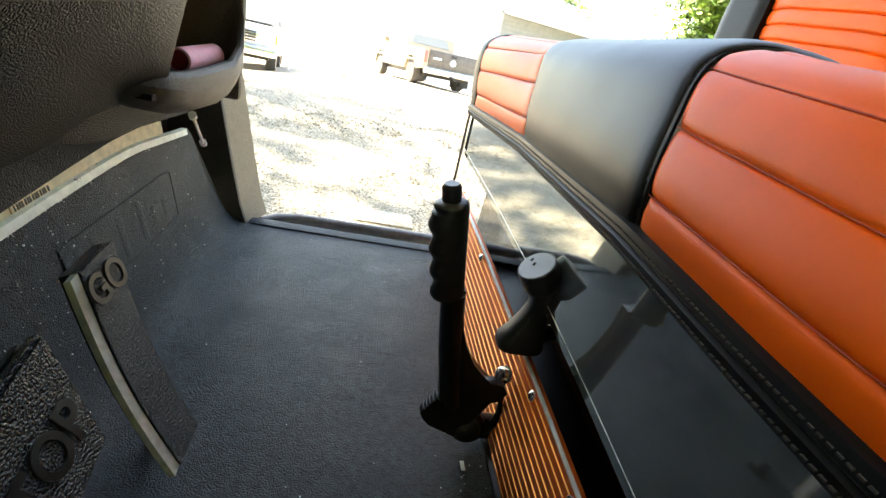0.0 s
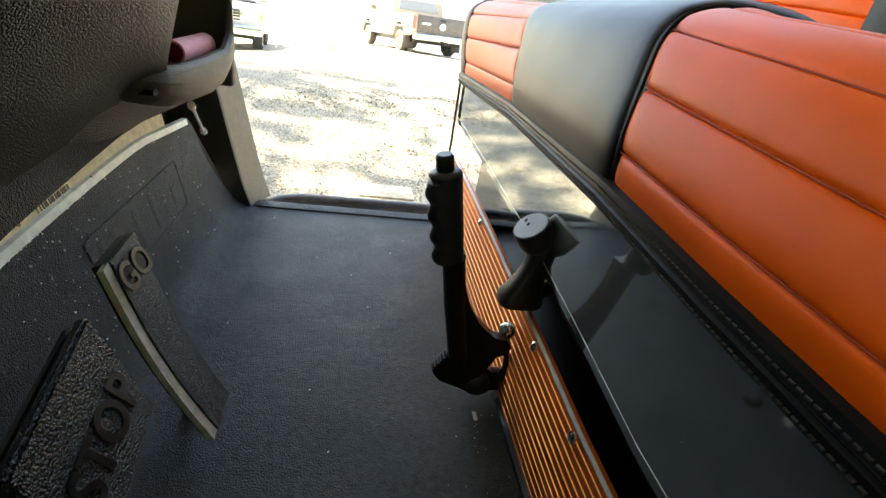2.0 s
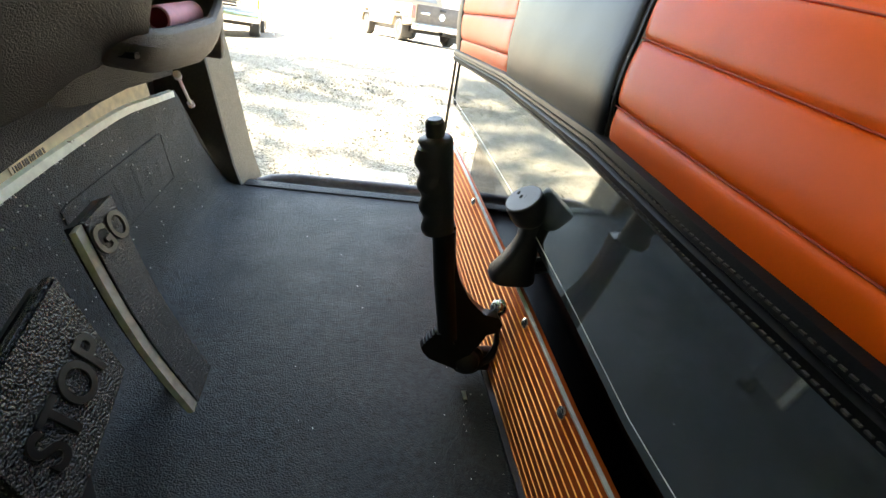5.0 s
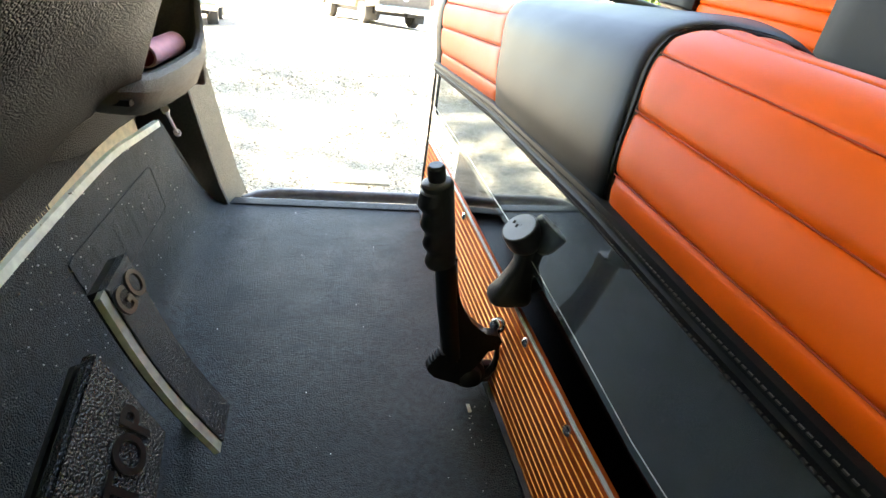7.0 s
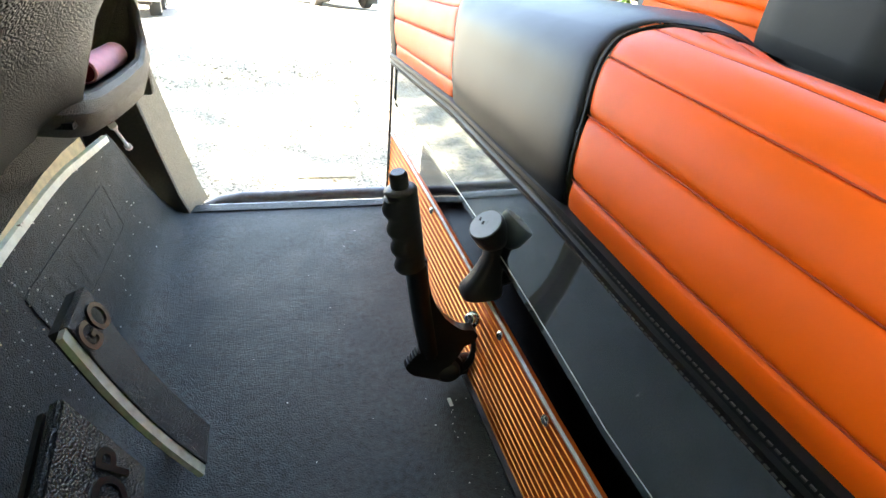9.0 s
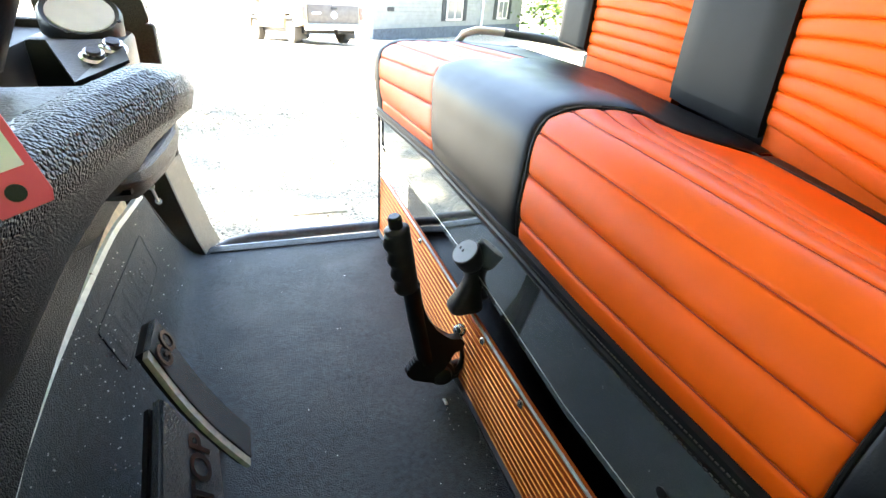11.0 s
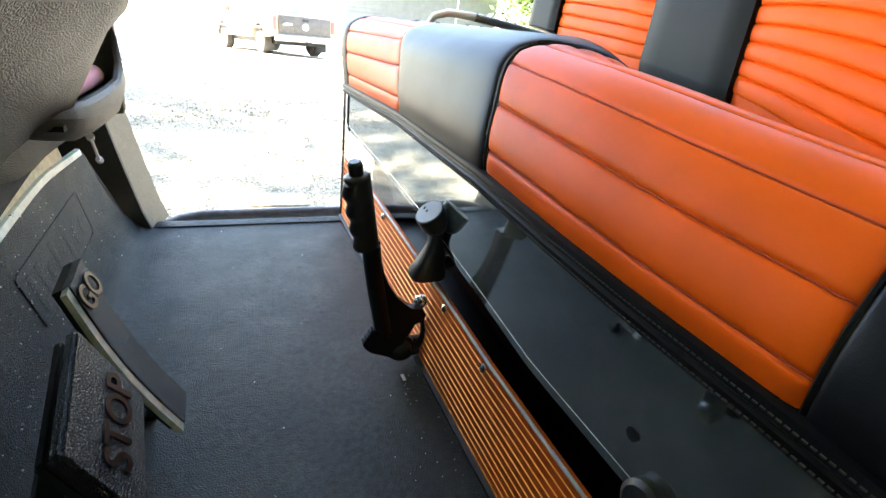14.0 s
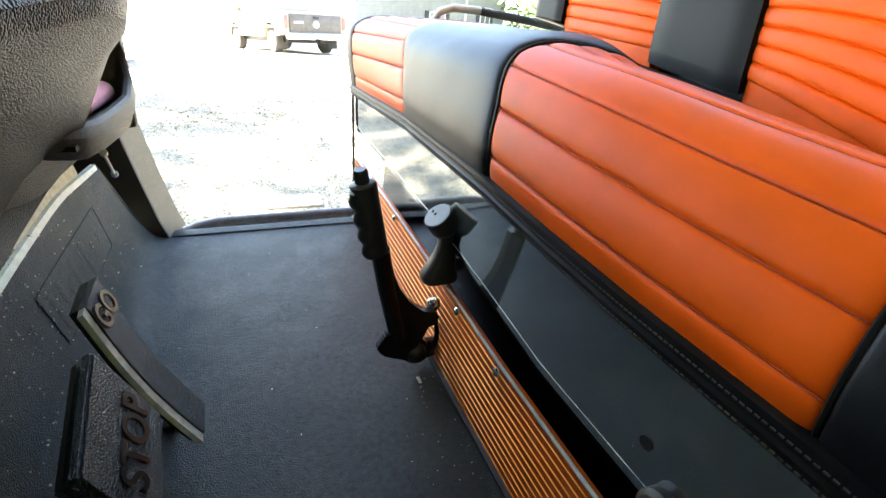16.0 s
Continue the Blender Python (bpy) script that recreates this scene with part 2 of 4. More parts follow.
# ---- ground ----
def ground_height(x, y):
    fall = max(0.0, y - 4.0)
    return -0.30 - 0.107 * fall + 0.12 * min(0.0, x - 1.0) * min(1.0, fall / 8.0)


def build_ground():
    xs = [-400, -150, -60] + span(-30, 30, 61) + [60, 150, 400]
    ys = [-400, -100, -30] + span(-10, 30, 81) + [40, 60, 120, 400]
    far = lambda x, y: ground_height(max(-12, min(12, x)), min(y, 27.0))
    bm = loft([[(x, y, far(x, y) + (0.012 * noise.noise(Vector((x * 1.3, y * 1.3, 0))))) for x in xs] for y in ys])
    return tagged(part("ground", bm, GRAVEL), "pale sunlit gravel driveway with tree shadow", "ground", kind="structure")


build_ground()


# ---- golf cart ----
cart = base("golf_cart", (0, 0.35, -0.30), "golf cart with orange and black seat and black floor mat", "golf cart")
FLOOR_END = 0.985


def trim_low(y):
    return curve_at([(-0.6, 0.08), (-0.1, 0.168), (0.05, 0.202), (0.16, 0.226), (0.27, 0.240), (0.33, 0.244), (0.43, 0.250), (0.565, 0.256), (0.62, 0.256), (0.80, 0.240), (0.845, 0.235)], y)


def build_floor():
    bm = box(-0.60, 0.62, -0.62, FLOOR_END, -0.07, -0.012, 0.006)
    part("chassis_pan", bm, BLACK_PAINT, cart)
    # the mat and its curved rise to the toe board, one sheet
    rise = [(0.117, 0.0), (0.05, 0.0), (-0.1, 0.0), (-0.25, 0.0), (-0.35, 0.0), (-0.375, 0.004), (-0.395, 0.014), (-0.41, 0.032), (-0.423, 0.06), (-0.437, 0.11), (-0.452, 0.17), (-0.466, 0.23), (-0.477, 0.285)]
    def end(z):
        return FLOOR_END - 0.001 - 0.16 * (max(0, z) / 0.28) ** 1.0 - 0.03 * math.sin(math.pi * min(1, max(0, z) / 0.28))
    rows = []
    under = [(x - 0.007 * min(1, z / 0.05), z - 0.007 * max(0.0, 1 - z / 0.2)) for x, z in reversed(rise)]
    for s in span(0, 1, 24):
        def placed(x, z):
            y = -0.6 + (end(z) + 0.6) * s
            cap = trim_low(y) + 0.010
            if z > cap:
                x, z = curve_at([(0.0, -0.36), (0.032, -0.41), (0.06, -0.423), (0.11, -0.437), (0.17, -0.452), (0.23, -0.466), (0.285, -0.477)], cap), cap
            return (x + min(1.0, max(0.0, z) / 0.28) * (0.018 - 0.062 * (0.83 - y)), y, z)
        rows.append([placed(x, z) for x, z in rise] + [placed(x, z) for x, z in under])
    bm = loft(rows, True)
    part("floor_mat", bm, RUBBER, cart, "black pebbled rubber floor mat with dusty marks", 50)


build_floor()


def build_running_gear():
    for y in (-0.30, 0.72):
        part("frame_rail", box(-1.05, 1.10, y - 0.03, y + 0.03, -0.135, -0.072, 0.006), BLACK_PAINT, cart)
    for x in (-0.98, 0.98):
        part("axle", tube([(x, -0.46, -0.09), (x, 0.90, -0.09)], 0.02, 10), BLACK_PAINT, cart)
        for y, way in ((-0.42, -1), (0.86, 1)):
            tyre = part("tyre", lathe([(-0.09, 0.13), (-0.085, 0.19), (-0.06, 0.21), (0.06, 0.21), (0.085, 0.19), (0.09, 0.13)], (x, y, -0.092), (0, way, 0), 32), TYRE, cart, "small knobbly tyre")
            part("rim", lathe([(0.085, 0.125), (0.093, 0.12), (0.075, 0.09), (0.095, 0.04), (0.10, 0.03)], (x, y, -0.092), (0, way, 0), 24), CHROME, tyre, "steel wheel rim")


build_running_gear()


def toe_point(y, z, out=0.0):
    x = curve_at([(0.0, -0.36), (0.014, -0.395), (0.032, -0.41), (0.06, -0.423), (0.11, -0.437), (0.17, -0.452), (0.23, -0.466), (0.285, -0.477), (0.4, -0.50)], z)
    k = min(1.0, max(0.0, z) / 0.28)
    return Vector((x + out + k * (0.018 - 0.062 * (0.83 - y)), y, z))


def build_toe_trim():
    ys = span(-0.6, 0.80, 34)
    low = trim_low
    def ring(y, z0, z1, depth):
        a, b = toe_point(y, z0), toe_point(y, z1)
        return [a, a + Vector((depth, 0, 0.001)), b + Vector((depth, 0, -0.001)), b]
    strip = part("mat_retainer", loft([ring(y, low(y), low(y) + 0.0125, 0.008) for y in ys], True), RETAINER, cart, "scuffed pale green-white retainer strip")
    part("cream_strip", loft([ring(y, low(y) + 0.0130, low(y) + 0.062, 0.004) for y in ys if y < 0.74], True), CREAM, cart, "dirty cream plastic strip under the dash")
    sticker = part("code_sticker", loft([ring(y, low(y) + 0.0145, low(y) + 0.034, 0.006) for y in span(0.36, 0.425, 4)], True), CREAM, cart, "paper code sticker")
    for i in range(14):
        y = 0.364 + i * 0.0042
        part("bar", loft([ring(v, low(y) + 0.0155, low(y) + 0.0235, 0.0068) for v in (y, y + 0.0014 + 0.0012 * (i % 3))], True), BLACK_PLASTIC, sticker)
    for i in range(9):
        y = 0.367 + i * 0.0060
        part("mark", loft([ring(v, low(y) + 0.0265, low(y) + 0.0315, 0.0068) for v in (y, y + 0.0038)], True), BLACK_PLASTIC, sticker)
    a, b = Vector((-0.409, 0.704, 0.305)), Vector((-0.419, 0.800, 0.231))
    side = (b - a).normalized() * 0.004
    bracket = part("end_clip", tube([a - side, b + side], 0.0030, 6), CARD, cart, "white plastic end clip")
    for p in (a, b):
        part("clip_tab", tube([p - side * 1.2, p + side * 1.2], 0.0068, 8), CARD, bracket)


build_toe_trim()


# Dark filler, added to block the bright gap below the dash.
part("firewall", box(-0.60, -0.535, -0.62, 0.985, 0.10, 0.56, 0.004), RECESS, cart, "added dark filler closing the gap under the dash")


def build_post():
    edge = ((-0.362, -0.004), (-0.380, 0.05), (-0.405, 0.16), (-0.430, 0.28), (-0.448, 0.37))
    rows = []
    for xe, z in edge:
        rows.append([(xe - 0.17, 0.985, z), (xe - 0.004, 0.962, z), (xe, 0.964, z), (xe + 0.030, 1.045, z), (xe + 0.026, 1.055, z), (xe - 0.17, 1.055, z)])
    post = part("dash_post", loft(rows, True), SPECKLED, cart, "speckled tan-grey dash support post")
    # added sheet that paints the shade on the post's inner face
    rows = [[(xe - 0.165, 0.955, z), (xe - 0.001, 0.955, z), (xe + 0.0015, 0.9585, z), (xe + 0.0015, 0.9650, z), (xe - 0.165, 0.9650, z)] for xe, z in edge]
    part("inner_liner", loft(rows, True), POST_SHADE, post, "thin dark sheet for shade on the inner face")


build_post()


def build_sill():
    pts = [(-0.335, 1.010, -0.016), (-0.305, 1.030, -0.009), (-0.25, 1.040, -0.004), (0.0, 1.044, -0.003), (0.14, 1.044, -0.003), (0.3, 1.044, -0.003), (0.6, 1.042, -0.003)]
    part("side_sill", tube(pts, 0.0155, 14), SILL_PLASTIC, cart, "rounded grey-black side sill")
    part("sill_edge", box(-0.355, 0.13, 1.001, 1.005, -0.014, -0.001, 0.001), CHROME, cart, "thin metal edge strip")
    part("sill_tread", box(-0.36, 0.60, 0.962, 0.996, -0.010, 0.0035, 0.002), RUBBER, cart, "flat grey-black mat edge")


build_sill()


def build_shade_roof():
    # unseen roof on four struts, added to cut sky light over the cart
    rows = []
    for y in span(-0.50, 1.08, 14):
        e = abs((y - 0.29) / 0.79) ** 6
        rows.append([(x, y, z - 0.05 * e - 0.03 * abs((x - 0.1) / 0.95) ** 6) for x, z in [(v, 1.46) for v in span(-0.85, 1.05, 12)] + [(v, 1.49) for v in reversed(span(-0.85, 1.05, 12))]])
    roof = part("canopy", loft(rows, True), SHADE_CANOPY, cart, "unseen moulded roof added to block sky light")
    for y in (-0.44, 1.0):
        part("canopy_strut", tube([(0.78, y, 0.0), (0.80, y, 0.6), (0.92, y, 1.45)], 0.016, 10), BLACK_PAINT, roof)
        part("canopy_strut", tube([(-0.86, y, 0.1), (-0.84, y, 0.55), (-0.74, y, 1.45)], 0.016, 10), BLACK_PAINT, roof)


build_shade_roof()


# ---- seat box with its panels ----
def build_seat_box():
    part("seat_box", box(0.20, 0.62, -0.6, 1.0, -0.010, 0.43, 0.003), GLOSS_BLACK, cart, "glossy black seat box")
    low = lambda y: curve_at([(-0.6, 0.236), (-0.12, 0.231), (0.05, 0.226), (0.2, 0.239), (0.42, 0.253), (0.65, 0.258), (1.0, 0.258)], y)
    rows = []
    for y in span(-0.6, 1.004, 40):
        z = low(y)
        rows.append([(0.122, y, z), (0.119, y, z + 0.002), (0.119, y, z + 0.013), (0.1165, y, z + 0.016), (0.112, y, 0.46), (0.122, y, 0.46)])
    part("fascia_panel", loft(rows, True), FASCIA, cart, "polished mirror-like steel panel under the seat", 20)
    # pale bead added to draw the glint where the sheet folds
    part("fold_line", tube([(0.1168, y, low(y) + 0.0155) for y in span(-0.6, 1.0, 40)], 0.0007, 5), BRUSHED, cart, "pale bead for the glint on the lower fold")
    part("panel_edge", tube([(0.116, 1.006, 0.0), (0.113, 1.006, 0.2), (0.108, 1.006, 0.42)], 0.0035, 6), BLACK_PLASTIC, cart)
    hole = part("panel_hole", lathe([(0, 0.0070), (0.0012, 0.0070)], (0.1155, -0.107, 0.288), (-1, 0, 0), 20), RECESS, cart, "round bolt hole")
    part("panel_knob", lathe([(0, 0.022), (0.014, 0.022), (0.018, 0.017)], (0.118, -0.146, 0.246), (-1, 0, 0.1), 24), BLACK_PLASTIC, cart, "round black lock")
    # ribbed aluminium strip over the lower edge
    top = lambda y: curve_at([(-0.6, 0.178), (-0.1, 0.173), (0.1, 0.169), (0.3, 0.177), (0.65, 0.185), (1.0, 0.185)], y)
    ys = span(-0.6, 1.002, 12)
    rocker = part("rocker_strip", loft([[(0.116, y, 0.0), (0.1175, y, top(y)), (0.125, y, top(y)), (0.125, y, 0.0)] for y in ys], True), ANODISED, cart, "orange anodised ribbed aluminium strip")
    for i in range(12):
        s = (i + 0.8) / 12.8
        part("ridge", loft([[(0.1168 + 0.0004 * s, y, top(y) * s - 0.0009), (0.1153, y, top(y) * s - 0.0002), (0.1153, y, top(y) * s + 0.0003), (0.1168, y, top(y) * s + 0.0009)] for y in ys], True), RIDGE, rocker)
    part("top_edge", loft([[(0.1140, y, top(y) - 0.0005), (0.1140, y, top(y) + 0.0020), (0.1185, y, top(y) + 0.0020), (0.1185, y, top(y) - 0.0005)] for y in ys], True), BRUSHED, rocker, "bright metal edge")
    part("bottom_edge", loft([[(0.108, y, -0.003), (0.108, y, 0.005), (0.117, y, 0.007), (0.117, y, -0.003)] for y in ys], True), BLACK_PLASTIC, rocker)
    for y in (0.275, 0.135, -0.35, 0.62):
        part("screw", lathe([(0, 0.0075), (0.002, 0.0072), (0.0045, 0.0045), (0.005, 0.002)], (0.114, y, top(y) - 0.012), (-1, 0, 0.05), 16), CHROME, rocker, "domed steel screw")


build_seat_box()


# ---- seat ----
def hem_x(y):
    return curve_at([(-0.4, 0.062), (-0.213, 0.056), (0.0, 0.051), (0.136, 0.052), (0.486, 0.080), (1.03, 0.103)], y)


def hem_z(y):
    return curve_at([(-0.4, 0.438), (-0.213, 0.443), (-0.1, 0.4425), (0.0, 0.445), (0.136, 0.449), (0.486, 0.425), (1.03, 0.376)], y)


NEAR_END = ((0, 0), (-0.004, 0.024), (0.011, 0.062), (0.038, 0.096), (0.075, 0.117), (0.115, 0.124), (0.18, 0.119))
MIDDLE = ((0, 0), (-0.003, 0.026), (0.011, 0.067), (0.031, 0.109), (0.070, 0.131), (0.115, 0.139), (0.18, 0.136))
FAR_END = ((0, 0), (-0.004, 0.036), (-0.005, 0.082), (0.003, 0.125), (0.028, 0.150), (0.070, 0.162), (0.16, 0.164))


def seat_profile(y):
    """The cushion's front as steps from the hem: flatter at the driver's end, fuller at the passenger's."""
    if y < 0.55:
        w, a, b = min(1.3, max(0.0, (0.02 - y) / 0.233)) ** 1.4, MIDDLE, NEAR_END
    else:
        w, a, b = min(1.0, (y - 0.55) / 0.40), MIDDLE, FAR_END
    fall = curve_at([(-0.25, 0.013), (0.09, 0.010), (0.16, 0.0), (1.0, 0.0)], y)
    drops = (0, 0, 0, 0, 0.12, 1.0, 1.9)
    return [(p[0] + (q[0] - p[0]) * w, p[1] + (q[1] - p[1]) * w - fall * k) for p, q, k in zip(a, b, drops)]


def seat_slant(y):
    return curve_at([(-0.4, 0.1), (-0.213, 0.15), (0.13, 0.5), (0.49, 1.15), (0.93, 0.5), (1.03, 0.3)], y)


def seat_section(y, puff=0.0, creases=(), squeeze=0.0, steps=300):
    """Front face, rounded lip and top of the cushion, from the hem to the back."""
    hx, hz = hem_x(y), hem_z(y)
    keys = [(hx + dx, hz + dz) for dx, dz in seat_profile(y)]
    keys += [(0.31, curve_at([(-0.25, 0.500), (0.0, 0.540), (0.25, 0.560), (0.5, 0.568), (1.0, 0.545)], y)),
             (0.46, curve_at([(-0.25, 0.465), (0.0, 0.502), (0.25, 0.527), (0.5, 0.550), (1.0, 0.54)], y)), (0.515, curve_at([(-0.25, 0.455), (0.2, 0.515), (0.5, 0.535)], y)), (0.53, 0.46), (0.53, 0.43)]
    pts = []
    for i in range(steps + 1):
        u = i / steps * (len(keys) - 1)
        k = min(int(u), len(keys) - 2)
        s = u - k
        p = [Vector((*keys[min(max(k + d, 0), len(keys) - 1)], 0)) for d in (-1, 0, 1, 2)]
        v = 0.5 * (2 * p[1] + (p[2] - p[0]) * s + (2 * p[0] - 5 * p[1] + 4 * p[2] - p[3]) * s * s + (3 * p[1] - p[0] - 3 * p[2] + p[3]) * s ** 3)
        pts.append(v)
    run = [0.0]
    for a, b in zip(pts, pts[1:]):
        run.append(run[-1] + (b - a).length)
    even, k = [], 0
    for i in range(steps + 1):
        d = run[-1] * i / steps
        while k < steps - 1 and run[k + 1] < d:
            k += 1
        even.append(pts[k].lerp(pts[k + 1], (d - run[k]) / max(1e-9, run[k + 1] - run[k])))
    out = []
    step = run[-1] / steps
    for i, v in enumerate(even):
        way = (even[min(i + 1, steps)] - even[max(i - 1, 0)]).normalized()
        side = Vector((-way.y, way.x, 0))
        near = min((abs(i - c) * step for c in creases), default=1.0)
        push = puff - squeeze - (0.0034 * math.exp(-near / 0.0016) + 0.0013 * math.exp(-(near / 0.010) ** 2) if creases else 0.0)
        v = v + side * push
        out.append(Vector((v.x, y + seat_slant(y) * min(0.12, max(0.0, i * step - 0.02)), v.y)))
    return out


CREASES = (12, 34, 56, 80, 100, 120, 140)
seat = base("bench_seat", (0.3, 0.35, 0.43), "orange and black pleated vinyl bench seat cushion", "seat")


BORDER, DRIVER_BORDER = 157, 238


def cushion(name, y0, y1, mat, creases, label, end=0, puff=0.0, first=0, last=301):
    rows = []
    n = 22
    soft = 0.012 if creases else 0.028
    deep = 0.003 if creases else 0.0036
    for i in range(n):
        s = i / (n - 1)
        y = y0 + (y1 - y0) * (0.5 - 0.5 * math.cos(math.pi * s))
        d = max(0.0, 1 - min(y - y0, y1 - y) / soft)
        sink = deep * (1 - math.sqrt(max(0.0, 1 - d * d)))
        if end:
            d = max(0.0, 1 - ((y1 - y) if end > 0 else (y - y0)) / 0.05)
            sink = max(sink, 0.05 * (1 - math.sqrt(max(0.0, 1 - (0.95 * d) ** 2))))
        rows.append(seat_section(y, puff, creases, sink)[first:last])
    return part(name, loft(rows), mat, seat, label, 60)


def build_seat():
    cushion("driver_insert", -0.222, 0.128, ORANGE_VINYL, CREASES, "orange pleated vinyl insert", last=DRIVER_BORDER + 1)
    cushion("passenger_insert", 0.495, 0.932, ORANGE_VINYL, CREASES, "orange pleated vinyl insert", last=BORDER + 1)
    cushion("centre_strip", 0.132, 0.49, BLACK_VINYL, (), "smooth black vinyl centre strip", puff=0.0035)
    cushion("driver_end", -0.36, -0.226, BLACK_VINYL, (), "black vinyl end", end=-1, puff=0.002)
    cushion("passenger_end", 0.936, 1.03, BLACK_VINYL, (), "black vinyl end", end=1, puff=0.001)
    for y0, y1, edge in ((-0.224, 0.131, DRIVER_BORDER), (0.491, 0.935, BORDER)):
        cushion("back_border", y0, y1, BLACK_VINYL, (), "smooth black vinyl border", first=edge)
        part("piping", tube([seat_section(y, 0.0)[edge] for y in span(y0, y1, 12)], 0.0022, 6), BLACK_VINYL, seat, "black piping")
    for y in (-0.224, 0.13, 0.4925, 0.934):
        part("piping", tube([p for p in seat_section(y, -0.002)[:BORDER:4]], 0.0018, 6), BLACK_VINYL, seat, "black piping")
    for y0, y1 in ((-0.221, 0.127), (0.496, 0.931)):
        for c in CREASES:
            line = [seat_section(y, -0.0028)[c] for y in span(y0, y1, 14)]
            part("seam", tube(line, 0.0006, 5), SEAM_SHADE, seat, "sewn seam, darkened for groove shade")
    for dy in (-0.248, -0.258):
        part("seam", tube([p for p in seat_section(dy, 0.0012)[10:BORDER:4]], 0.0006, 5), STITCH, seat, "grey sewn seam")
    ys = span(-0.36, 1.03, 48)
    def band(y):
        x, z = hem_x(y), hem_z(y)
        if y > 0.99:
            x += (y - 0.99) * 0.5
        return [(x + 0.002, y, z + 0.004), (x - 0.006, y, z + 0.001), (x - 0.0075, y, z - 0.007), (x - 0.004, y, z - 0.0095), (x - 0.0065, y, z - 0.012), (x - 0.003, y, z - 0.021), (x + 0.004, y, z - 0.022), (x + 0.012, y, z - 0.010)]
    part("hem", loft([band(y) for y in ys], True), BLACK_VINYL, seat, "black stitched hem band")
    for dz in (-0.004, -0.016):
        bm = bmesh.new()
        y = -0.35
        while y < 1.0:
            x, z = hem_x(y) - 0.0075, hem_z(y) + dz
            box(x - 0.0006, x + 0.001, y, y + 0.003, z - 0.0005, z + 0.0005, bm=bm)
            y += 0.0046
        part("stitching", bm, STITCH, seat, "pale stitching", 0)["kind"] = "stuff"
    part("underside", loft([[(hem_x(y) + 0.004, y, hem_z(y) - 0.006), (0.53, y, 0.43)] for y in span(-0.34, 0.99, 10)]), RECESS, seat)


build_seat()


# ---- backrest ----
back = base("backrest", (0.53, 0.4, 0.56), "black and orange pleated vinyl backrest", "seat back")


def back_top(y):
    return curve_at([(-0.45, 0.80), (-0.2, 0.83), (0.1, 0.825), (0.2, 0.80), (0.28, 0.772), (0.34, 0.775), (0.42, 0.80), (0.5, 0.815), (0.68, 0.82), (0.76, 0.80), (0.81, 0.75), (0.845, 0.66)], y)


def back_low(y):
    return curve_at([(-0.4, 0.41), (-0.2, 0.45), (0.0, 0.492), (0.06, 0.506), (0.155, 0.531), (0.23, 0.545), (0.43, 0.561), (0.73, 0.567), (0.84, 0.575)], y)


def back_panel(name, y0, y1, mat, pleats, label, puff):
    rows = []
    n = 14
    for i, y in enumerate(span(y0, y1, n)):
        edge = min(i, n - 1 - i) / 2.0
        sink = 0.006 * max(0.0, 1 - edge)
        low, top = back_low(y), back_top(y)
        drop = 0.05 if pleats else 0.022 if name == "centre_strip" else 0.0
        ring = [(0.520 + (low - 0.56) * 0.12 - puff + sink, y + (low - drop - 0.565) * 0.17, low - drop)] if drop else []
        for s in span(0, 1, 300):
            z = low + (top - low) * s
            round_end = 0.03 * max(0.0, 1 - min(1.0 if drop else s, 1 - s) / 0.06) ** 2
            dent = 0.0
            if pleats:
                d = abs(((s * 299 + 15) % 30) - 15) * (top - low) / 299
                dent = 0.0034 * math.exp(-d / 0.0014) + 0.0012 * math.exp(-(d / 0.007) ** 2)
            x = 0.520 + (z - 0.56) * 0.12 - puff + sink + round_end + dent
            ring.append((x, y + (z - 0.565) * 0.17, z))
        ring.append((0.60 + (top - 0.56) * 0.12, y + (top - 0.565) * 0.17, top - 0.01))
        ring.append((0.60, y, low))
        rows.append(ring)
    return part(name, loft(rows, True), mat, back, label, 60)


back_panel("passenger_insert", 0.433, 0.715, ORANGE_VINYL, True, "orange pleated vinyl insert", 0.006)
back_panel("driver_insert", -0.24, 0.231, ORANGE_VINYL, True, "orange pleated vinyl insert", 0.006)
back_panel("centre_strip", 0.234, 0.43, BLACK_VINYL, False, "smooth black vinyl centre strip", 0.013)
back_panel("passenger_side", 0.718, 0.83, BLACK_VINYL, False, "smooth black vinyl side bolster", 0.014)
back_panel("driver_side", -0.36, -0.243, BLACK_VINYL, False, "smooth black vinyl side bolster", 0.014)
for y in (0.60, 0.02):
    part("bracket", box(0.545, 0.575, y - 0.025, y + 0.025, 0.44, 0.60, 0.004), BLACK_PAINT, back, "black steel back bracket")
# Dark sheet added to stand for the shaded gap under the backrest.
part("back_pan", box(0.56, 0.60, -0.4, 0.78, 0.36, 0.56, 0.004), BLACK_PAINT, back, "added dark sheet for the shaded gap behind the cushion")
rail = part("hip_rail", tube([(0.33, 1.05, 0.43), (0.325, 1.04, 0.53), (0.34, 1.02, 0.565), (0.37, 1.0, 0.578), (0.45, 0.98, 0.577), (0.56, 0.96, 0.566), (0.70, 0.94, 0.55)], 0.010, 12), RAIL_SUNLIT, cart, "tubular hip rail, coloured pale for sunlight")
part("rail_sleeve", tube([(0.44, 0.982, 0.577), (0.56, 0.96, 0.566), (0.69, 0.942, 0.551)], 0.0108, 12), SILL_PLASTIC, rail, "dark grey sleeve")


